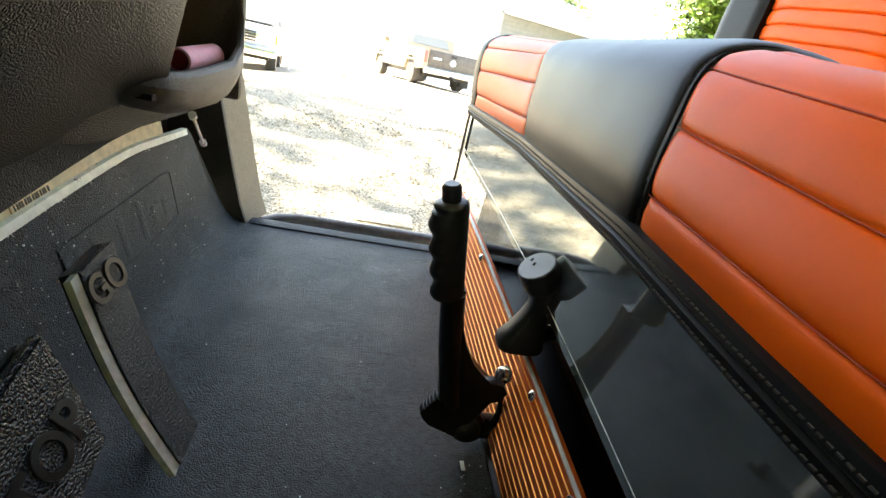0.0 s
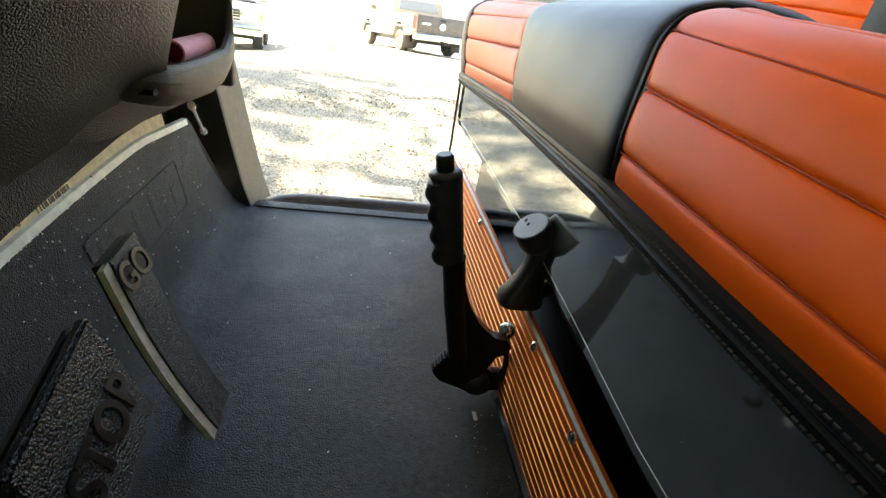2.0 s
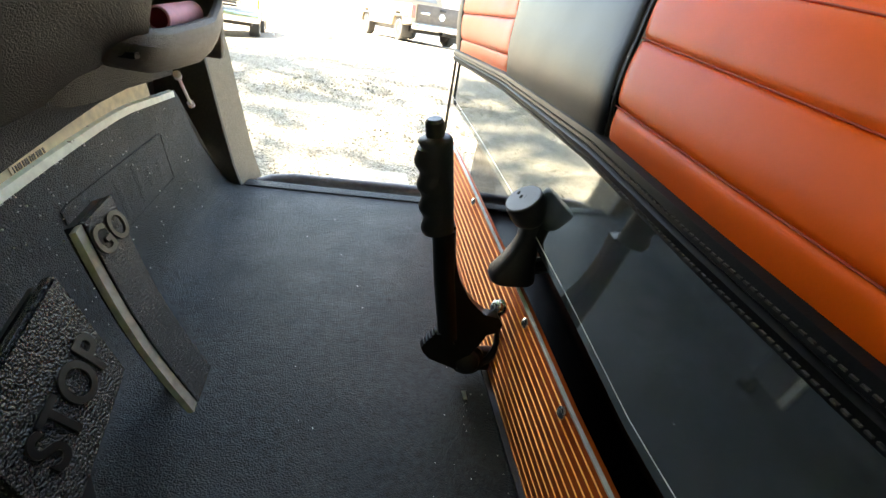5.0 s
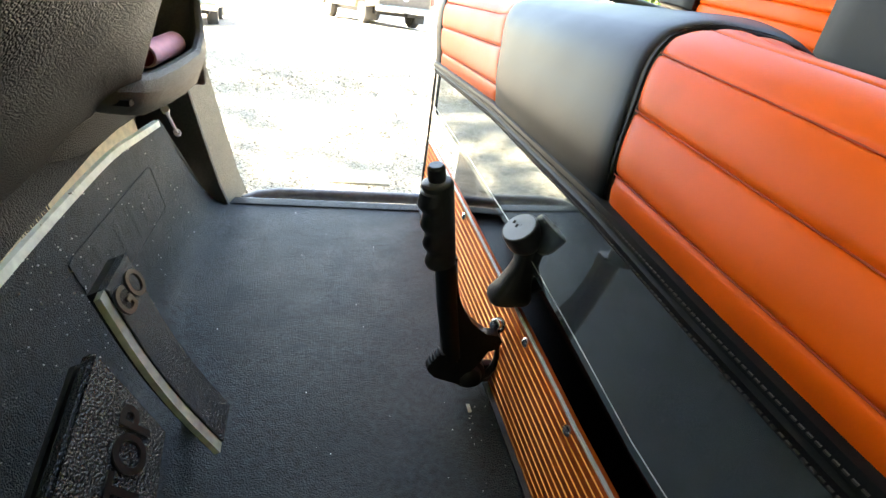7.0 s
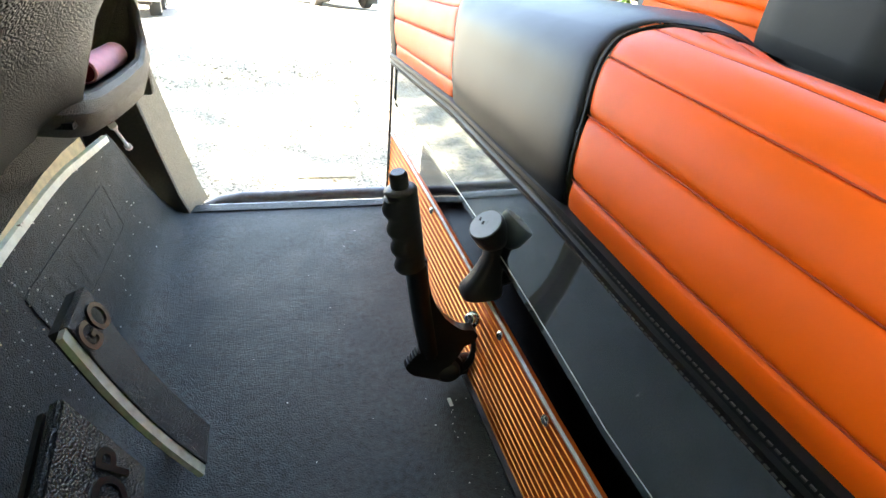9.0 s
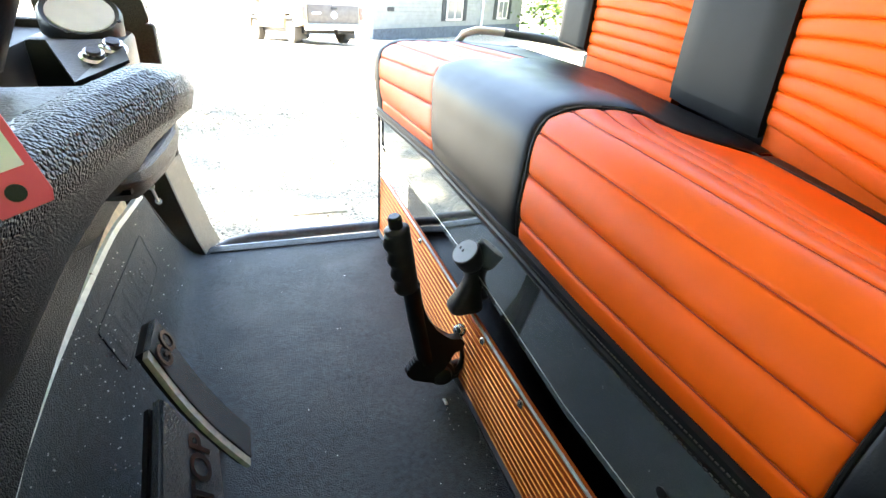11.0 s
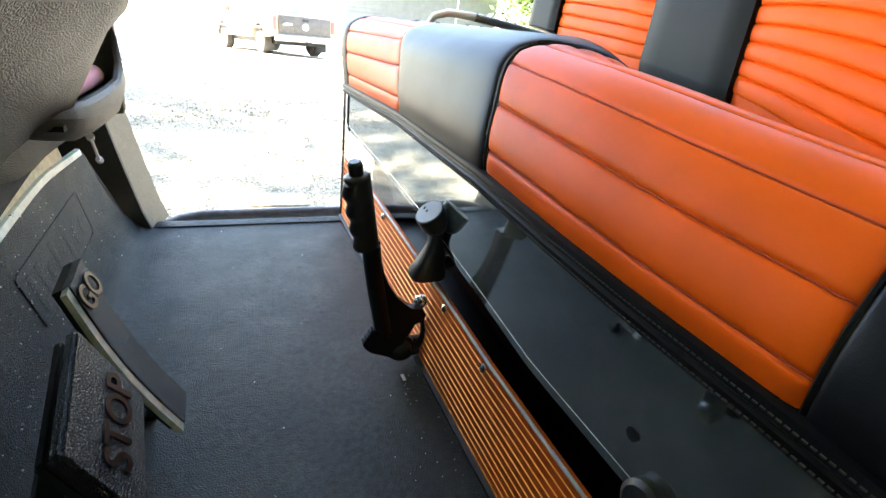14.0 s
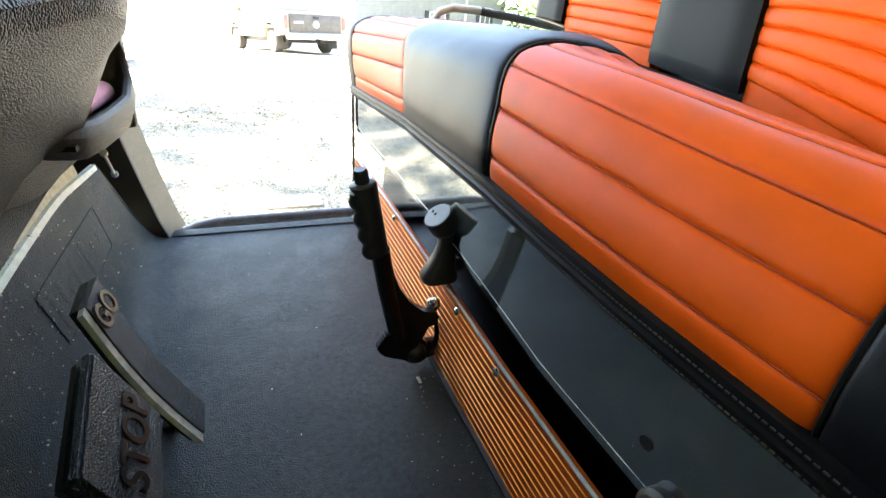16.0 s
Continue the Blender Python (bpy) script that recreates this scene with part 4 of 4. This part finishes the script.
def pickup(name, label, paint, gate_paint):
    root = base(name, (0, 0, 0), label, "pickup truck", "parked trucks")
    def skin(side_points, half, inset, mat, nm, lab=""):
        rows = []
        for x, k in ((-half, inset), (-half + 0.04, 0), (half - 0.04, 0), (half, inset)):
            cy = sum(p[0] for p in side_points) / len(side_points)
            cz = sum(p[1] for p in side_points) / len(side_points)
            rows.append([(x, y + (cy - y) * k * 0.2, z + (cz - z) * k * 0.5) for y, z in side_points])
        return part(nm, loft(rows, True), mat, root, lab)
    lower = [(0.08, 0.55), (0.08, 1.12), (2.0, 1.14), (2.1, 1.16), (4.2, 1.16), (5.55, 1.02), (5.7, 0.9), (5.7, 0.5), (5.1, 0.45), (4.95, 0.72), (4.75, 0.86), (4.4, 0.86), (4.2, 0.72), (4.05, 0.45), (1.75, 0.45), (1.6, 0.72), (1.4, 0.86), (1.05, 0.86), (0.85, 0.72), (0.7, 0.5)]
    skin(lower, 0.98, 0.05, paint, "body")
    cab = [(2.0, 1.13), (2.05, 1.25), (2.25, 1.60), (2.45, 1.66), (3.55, 1.66), (3.75, 1.60), (4.35, 1.17)]
    skin(cab, 0.9, 0.12, paint, "cab")
    for sgn in (-1, 1):
        part("side_window", plate([(sgn * 0.902, 2.35, 1.25), (sgn * 0.902, 4.05, 1.25), (sgn * 0.87, 3.65, 1.55), (sgn * 0.87, 2.42, 1.55)], 0.01, (sgn, 0, 0)), GLASS_SKY, root)
        part("trim_strip", box(sgn * 0.975 - 0.012, sgn * 0.975 + 0.012, 0.3, 5.4, 0.72, 0.80, 0.005), gate_paint, root)
        part("tail_light", box(sgn * 0.93 - 0.06, sgn * 0.93 + 0.06, 0.05, 0.14, 0.72, 1.06, 0.015), LENS_RED, root, "red tail light")
        part("headlight", box(sgn * 0.76 - 0.17, sgn * 0.76 + 0.17, 5.62, 5.72, 0.72, 0.92, 0.02), WHITE, root, "clear headlight")
        part("turn_signal", box(sgn * 0.93 - 0.05, sgn * 0.93 + 0.05, 5.60, 5.70, 0.72, 0.92, 0.015), LENS_AMBER, root, "amber turn signal")
        part("mirror", box(sgn * 0.99 - 0.09, sgn * 0.99 + 0.09, 3.95, 4.05, 1.20, 1.36, 0.03), paint, root, "painted door mirror")
        part("mud_flap", box(sgn * 0.82 - 0.16, sgn * 0.82 + 0.16, 0.66, 0.68, 0.16, 0.56, 0.004), TYRE, root, "wide black mud flap")
        wheel((sgn * 0.83, 1.22, 0.39), 0.39, root)
        wheel((sgn * 0.83, 4.57, 0.39), 0.39, root)
    part("rear_window", plate([(-0.7, 2.07, 1.28), (0.7, 2.07, 1.28), (0.62, 2.22, 1.56), (-0.62, 2.22, 1.56)], 0.01, (0, -1, 0.3)), GLASS_SKY, root)
    part("windscreen", plate([(-0.78, 4.36, 1.2), (0.78, 4.36, 1.2), (0.68, 3.80, 1.58), (-0.68, 3.80, 1.58)], 0.01, (0, 0.6, 0.6)), GLASS_SKY, root)
    gate = part("tailgate", box(-0.82, 0.82, 0.03, 0.09, 0.62, 1.12, 0.02), gate_paint, root, "dark tailgate")
    part("gate_handle", box(-0.10, 0.10, 0.018, 0.04, 0.98, 1.06, 0.01), BLACK_PLASTIC, gate)
    part("badge", lathe([(0, 0.10), (0.01, 0.09)], (0, 0.03, 0.84), (0, -1, 0), 24), CHROME, gate, "plain oval badge")
    part("badge", box(-0.7, -0.42, 0.02, 0.032, 0.86, 0.92, 0.004), CHROME, gate)
    part("rear_bumper", box(-0.95, 0.95, -0.10, 0.10, 0.42, 0.60, 0.04), CHROME, root, "chrome rear bumper")
    part("number_plate", box(-0.16, 0.16, -0.112, -0.10, 0.45, 0.58, 0.004), WHITE, root, "plain white plate")
    part("hitch", box(-0.05, 0.05, -0.28, 0.0, 0.34, 0.44, 0.01), BLACK_PAINT, root)
    part("front_bumper", box(-0.98, 0.98, 5.62, 5.84, 0.40, 0.62, 0.04), CHROME, root, "chrome front bumper")
    grille = part("grille", box(-0.56, 0.56, 5.66, 5.74, 0.68, 0.96, 0.02), CHROME, root, "chrome framed grille")
    for i in range(4):
        part("grille_slot", box(-0.5, 0.5, 5.735, 5.748, 0.70 + i * 0.062, 0.745 + i * 0.062, 0.004), BLACK_PLASTIC, grille)
    part("underside", box(-0.8, 0.8, 0.3, 5.5, 0.32, 0.5, 0.03), BLACK_PAINT, root)
    return root


def settle(root, x, y, turn):
    z = ground_height(x, y)
    h = Vector((-math.sin(radians(turn)), math.cos(radians(turn))))
    run = ground_height(x + h.x * 1.22, y + h.y * 1.22), ground_height(x + h.x * 4.57, y + h.y * 4.57)
    pitch = math.degrees(math.atan2(run[1] - run[0], 3.35))
    root.matrix_world = Matrix.Translation((x, y, run[0] - 1.22 * math.tan(radians(pitch)))) @ Euler((radians(pitch), 0, radians(turn)), "XYZ").to_matrix().to_4x4()


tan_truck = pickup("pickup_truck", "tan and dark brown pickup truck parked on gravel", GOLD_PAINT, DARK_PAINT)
settle(tan_truck, 2.50, 15.9, 16.0)
silver_truck = pickup("pickup_truck", "silver pickup truck with chrome grille parked on gravel", SILVER_PAINT, SILVER_PAINT)
settle(silver_truck, -3.94, 18.36, 187.0)


# ---- outside: buildings ----
def wall_frame(a, b):
    a, b = Vector(a), Vector(b)
    along = (b - a).normalized()
    return a, along, Vector((along.y, -along.x)), (b - a).length


def wall_box(frame_, u0, u1, d0, d1, z0, z1, bevel=0.0):
    a, along, out, _ = frame_
    bm = box(u0, u1, d0, d1, z0, z1, bevel)
    for v in bm.verts:
        p = a + along * v.co.x + out * v.co.y
        v.co = (p.x, p.y, v.co.z)
    return bm


def build_house():
    f = wall_frame((6.0, 26.0), (18.6, 34.0))
    low, high, size = -2.85, 1.35, f[3]
    root = base("house", (12, 32, low), "grey sided house with shuttered windows and pale roof", "house")
    part("wall", wall_box(f, 0, size, -7, 0, low, high), SIDING, root)
    n = int((high - low - 0.7) / 0.2)
    for i in range(n):
        part("siding_board", wall_box(f, 0, size, 0.003, 0.022, low + 0.7 + i * 0.2, low + 0.885 + i * 0.2, 0.004), SIDING, root)
    part("base_course", wall_box(f, 0, size, 0.003, 0.06, low, low + 0.68), STONE, root, "dark base course")
    a, along, out, _ = f
    ridge = 2.9
    rows = []
    for u in (-0.4, size + 0.4):
        row = []
        for d, z in ((0.5, high - 0.05), (-3.5, ridge), (-7.5, high - 0.05), (-7.5, high + 0.1), (-3.5, ridge + 0.16), (0.5, high + 0.1)):
            p = a + along * u + out * d
            row.append((p.x, p.y, z))
        rows.append(row)
    part("roof", loft(rows, True), ROOFING, root, "pale pitched roof")
    part("gutter", wall_box(f, -0.4, size + 0.4, 0.5, 0.62, high - 0.07, high + 0.05, 0.02), WHITE, root, "white gutter")
    for u, wide in ((6.0, 1.6), (11.6, 1.3)):
        z0 = low + 1.0
        win = part("window", wall_box(f, u, u + wide, 0.02, 0.08, z0, z0 + 1.15, 0.01), WHITE, root, "white framed window")
        for k in (0, 1):
            part("pane", wall_box(f, u + 0.09 + k * (wide - 0.09) / 2, u + (k + 1) * (wide - 0.09) / 2, 0.081, 0.088, z0 + 0.09, z0 + 1.06), GLASS_SKY, win)
        for k in (-0.44, wide + 0.04):
            part("shutter", wall_box(f, u + k, u + k + 0.4, 0.024, 0.07, z0 - 0.03, z0 + 1.18, 0.01), SHUTTER, win, "dark shutter")
    part("downpipe", wall_box(f, 9.7, 9.82, 0.03, 0.14, low, high, 0.03), WHITE, root)
    part("wall_vent", wall_box(f, 1.0, 1.5, 0.02, 0.07, low + 1.5, low + 1.7, 0.02), SHUTTER, root, "small dark vent")


def build_garage():
    f = wall_frame((0.5, 27.5), (5.9, 26.2))
    low, high, size = -2.85, 2.0, f[3]
    root = base("garage", (3, 30, low), "white garage with wide panelled door", "garage")
    part("wall", wall_box(f, 0, size, -8, 0, low, high), WHITE, root)
    door = part("door", wall_box(f, 0.8, size - 0.8, 0.003, 0.05, low, low + 2.6), WHITE, root, "white panelled door")
    for i in range(4):
        part("panel", wall_box(f, 0.9, size - 0.9, 0.051, 0.07, low + 0.08 + i * 0.64, low + 0.64 + i * 0.64, 0.01), WHITE, door)
    part("roof", wall_box(f, -0.3, size + 0.05, -8.2, 0.4, high, high + 0.2, 0.02), ROOFING, root)


build_house()
build_garage()


def build_yard_things():
    x, y = -0.86, 14.2
    z = ground_height(x, y)
    drum = base("orange_drum", (x, y, z), "orange plastic drum, paled for glare, standing on gravel", "drum")
    part("shell", lathe([(0, 0.22), (0.05, 0.23), (0.3, 0.20), (0.55, 0.18), (0.6, 0.16)], (x, y, z), (0, 0, 1), 24), CONE_ORANGE, drum)
    part("lid", lathe([(0.601, 0.165), (0.64, 0.12), (0.66, 0.04)], (x, y, z), (0, 0, 1), 24), WHITE, drum, "white lid")
    x, y = -1.85, 14.2
    z = ground_height(x, y)
    cart2 = base("hand_cart", (x, y, z), "white tubular hand cart on gravel", "hand cart")
    for dx in (-0.3, 0.3):
        part("upright", tube([(x + dx, y, z), (x + dx, y, z + 0.8)], 0.025, 8), WHITE, cart2)
    for dz in (0.2, 0.5, 0.8):
        part("rail", tube([(x - 0.3, y, z + dz), (x + 0.3, y, z + dz)], 0.02, 8), WHITE, cart2)
    z = ground_height(0.03, 1.83)
    slab = part("paving_slab", box(-0.10, 0.16, 1.76, 1.90, z - 0.03, z + 0.012, 0.008), SLAB)
    tagged(slab, "pale flat paving stone lying in the gravel", "paving stone")


build_yard_things()


# ---- trees ----
def tree(x, y, height, spread, leaves, seed, label, low=0.35, lean=(0, 0), size=0.12):
    rnd = random.Random(seed)
    z = ground_height(max(-12, min(12, x)), min(y, 27.0)) - 0.05
    root = base("tree", (x, y, z), label, "tree", "trees")
    foot = Vector((x, y, z))
    top = foot + Vector((lean[0], lean[1], height * 0.8))
    pts = [foot.lerp(top, s) + Vector((0.12 * math.sin(5 * s + seed), 0.12 * math.cos(4 * s), 0)) * s for s in span(0, 1, 8)]
    trunk = part("trunk", tube(pts, [0.04 * height * (1 - 0.75 * s) * 0.7 for s in span(0, 1, 8)], 10), BARK, root)
    tips = []
    for i in range(13):
        s = rnd.uniform(low, 0.95)
        start = foot.lerp(top, s)
        ang = i * 2.4 + rnd.uniform(-0.4, 0.4)
        reach = spread * rnd.uniform(0.55, 1.0) * (1.1 - 0.5 * s)
        end = start + Vector((math.cos(ang) * reach, math.sin(ang) * reach, reach * rnd.uniform(0.05, 0.5)))
        mid = start.lerp(end, 0.5) + Vector((0, 0, 0.12 * reach))
        part("limb", tube([start, mid, end], [0.010 * height, 0.006 * height, 0.0022 * height], 6), BARK, root)
        tips += [(mid, 0.34), (end, 0.42), (start.lerp(end, 0.8), 0.40)]
    tips.append((top, 0.5))
    verts, faces = [], []
    for _ in range(leaves):
        c, r = tips[rnd.randrange(len(tips))]
        d = Vector((rnd.gauss(0, 1), rnd.gauss(0, 1), rnd.gauss(0, 0.75))) * (r * spread * 0.45)
        p = c + d
        a = Vector((rnd.gauss(0, 1), rnd.gauss(0, 1), rnd.gauss(0, 0.6))).normalized()
        b = a.orthogonal().normalized()
        k = size * rnd.uniform(0.6, 1.3)
        i = len(verts)
        verts += [p - a * k, p + b * k * 0.45 + a * k * 0.1, p + a * k, p - b * k * 0.45 + a * k * 0.1]
        faces.append((i, i + 1, i + 2, i + 3))
    me = bpy.data.meshes.new("crown")
    me.from_pydata(verts, [], faces)
    me.materials.append(LEAF)
    crown = new("crown", me)
    crown.parent = root
    crown.matrix_parent_inverse = root.matrix_world.inverted()
    return root


tree(14.0, 20.0, 9.5, 4.2, 22000, 3, "leafy green tree beside the house", size=0.16, low=0.12)
tree(18.5, 21.0, 11.0, 4.6, 18000, 5, "leafy green tree beside the house", size=0.18, low=0.12)
tree(10.5, 36.0, 9.0, 4.0, 6000, 8, "leafy green tree behind the house roof", size=0.2)
tree(24.0, 30.0, 12.0, 5.5, 15000, 9, "tall leafy green tree behind the house", size=0.22, low=0.15)
# Unseen tree, added on the sun's side to keep sun off the cart.
tree(-5.2, -1.6, 9.0, 5.0, 42000, 12, "unseen broad leafy tree added to shade the cart", lean=(0.6, 0.9), size=0.19, low=0.45)


# Unseen trees added around the driver's side to cut the sky fill.
for i, (x, y) in enumerate(((-4.0, -5.2), (-0.8, -5.6), (2.6, -5.2), (6.0, -4.6), (8.5, -1.5))):
    tree(x, y, 8.0, 3.0, 8000, 30 + i, "unseen leafy tree added to cut sky light", size=0.28, low=0.08)
# Unseen sparse tree, added to throw dappled shade on the gravel.
tree(-7.0, 4.6, 9.0, 4.6, 2800, 21, "unseen broad leafy tree added to dapple the gravel", lean=(1.4, 0.4), size=0.17, low=0.5)


# ---- crumbs and dust ----
def build_crumbs():
    rnd = random.Random(7)
    bm = bmesh.new()
    for _ in range(250):
        z = 0.02 + 0.24 * rnd.random() ** 0.8
        y = rnd.uniform(-0.1, 0.82) if rnd.random() < 0.5 else rnd.gauss(0.33, 0.1)
        z = min(z, trim_low(y) - 0.005)
        r = rnd.uniform(0.0005, 0.0017)
        p = toe_point(y, z, 0.0012)
        m = Matrix.Translation(p) @ Euler((rnd.random() * 6, rnd.random() * 6, 0)).to_matrix().to_4x4()
        bmesh.ops.create_cone(bm, cap_ends=True, segments=5, radius1=r, radius2=r * 0.5, depth=r, matrix=m)
    for k in range(110):
        r = rnd.uniform(0.0003, 0.0010)
        x = rnd.uniform(-0.36, 0.1) if k < 40 else 0.1 - abs(rnd.gauss(0, 0.035))
        m = Matrix.Translation((x, rnd.uniform(-0.25, 0.95) if k < 40 else rnd.uniform(-0.3, 0.4), 0.001))
        bmesh.ops.create_cone(bm, cap_ends=True, segments=5, radius1=r, radius2=r * 0.5, depth=r, matrix=m)
    tagged(part("dust_specks", bm, WHITE, smooth=0), "pale dust specks and crumbs on the mat", "dust", kind="stuff")
    chip = part("paper_scrap", box(0.068, 0.074, 0.296, 0.312, 0.001, 0.003, 0.0006), WHITE)
    tagged(chip, "tiny white paper scrap on the floor mat", "scrap")


build_crumbs()


# ---- loose gravel ----
def build_pebbles():
    rnd = random.Random(4)
    shape = bmesh.new()
    bmesh.ops.create_icosphere(shape, subdivisions=1, radius=1.0)
    unit = [v.co.copy() for v in shape.verts]
    sides = [[v.index for v in f.verts] for f in shape.faces]
    shape.free()
    verts, faces = [], []
    for _ in range(16000):
        y = 1.1 + 4.2 * rnd.random() ** 1.6
        x = rnd.uniform(-0.75 - 0.22 * y, 0.7 + 0.22 * y)
        r = rnd.uniform(0.003, 0.0075) * (0.8 + 0.10 * y)
        turn = Euler((rnd.uniform(0, 6), rnd.uniform(0, 6), rnd.uniform(0, 6))).to_matrix()
        sx, sy, sz = rnd.uniform(0.7, 1.3), rnd.uniform(0.7, 1.3), rnd.uniform(0.5, 0.8)
        c = Vector((x, y, ground_height(x, y) + r * 0.1))
        i = len(verts)
        for v in unit:
            w = turn @ Vector((v.x * sx, v.y * sy, v.z * sz)) * r
            verts.append(c + w)
        faces += [[i + k for k in f] for f in sides]
    me = bpy.data.meshes.new("loose_gravel")
    me.from_pydata(verts, [], faces)
    me.materials.append(PEBBLE)
    tagged(new("loose_gravel", me), "loose pale grey gravel stones", "gravel", kind="stuff")


build_pebbles()
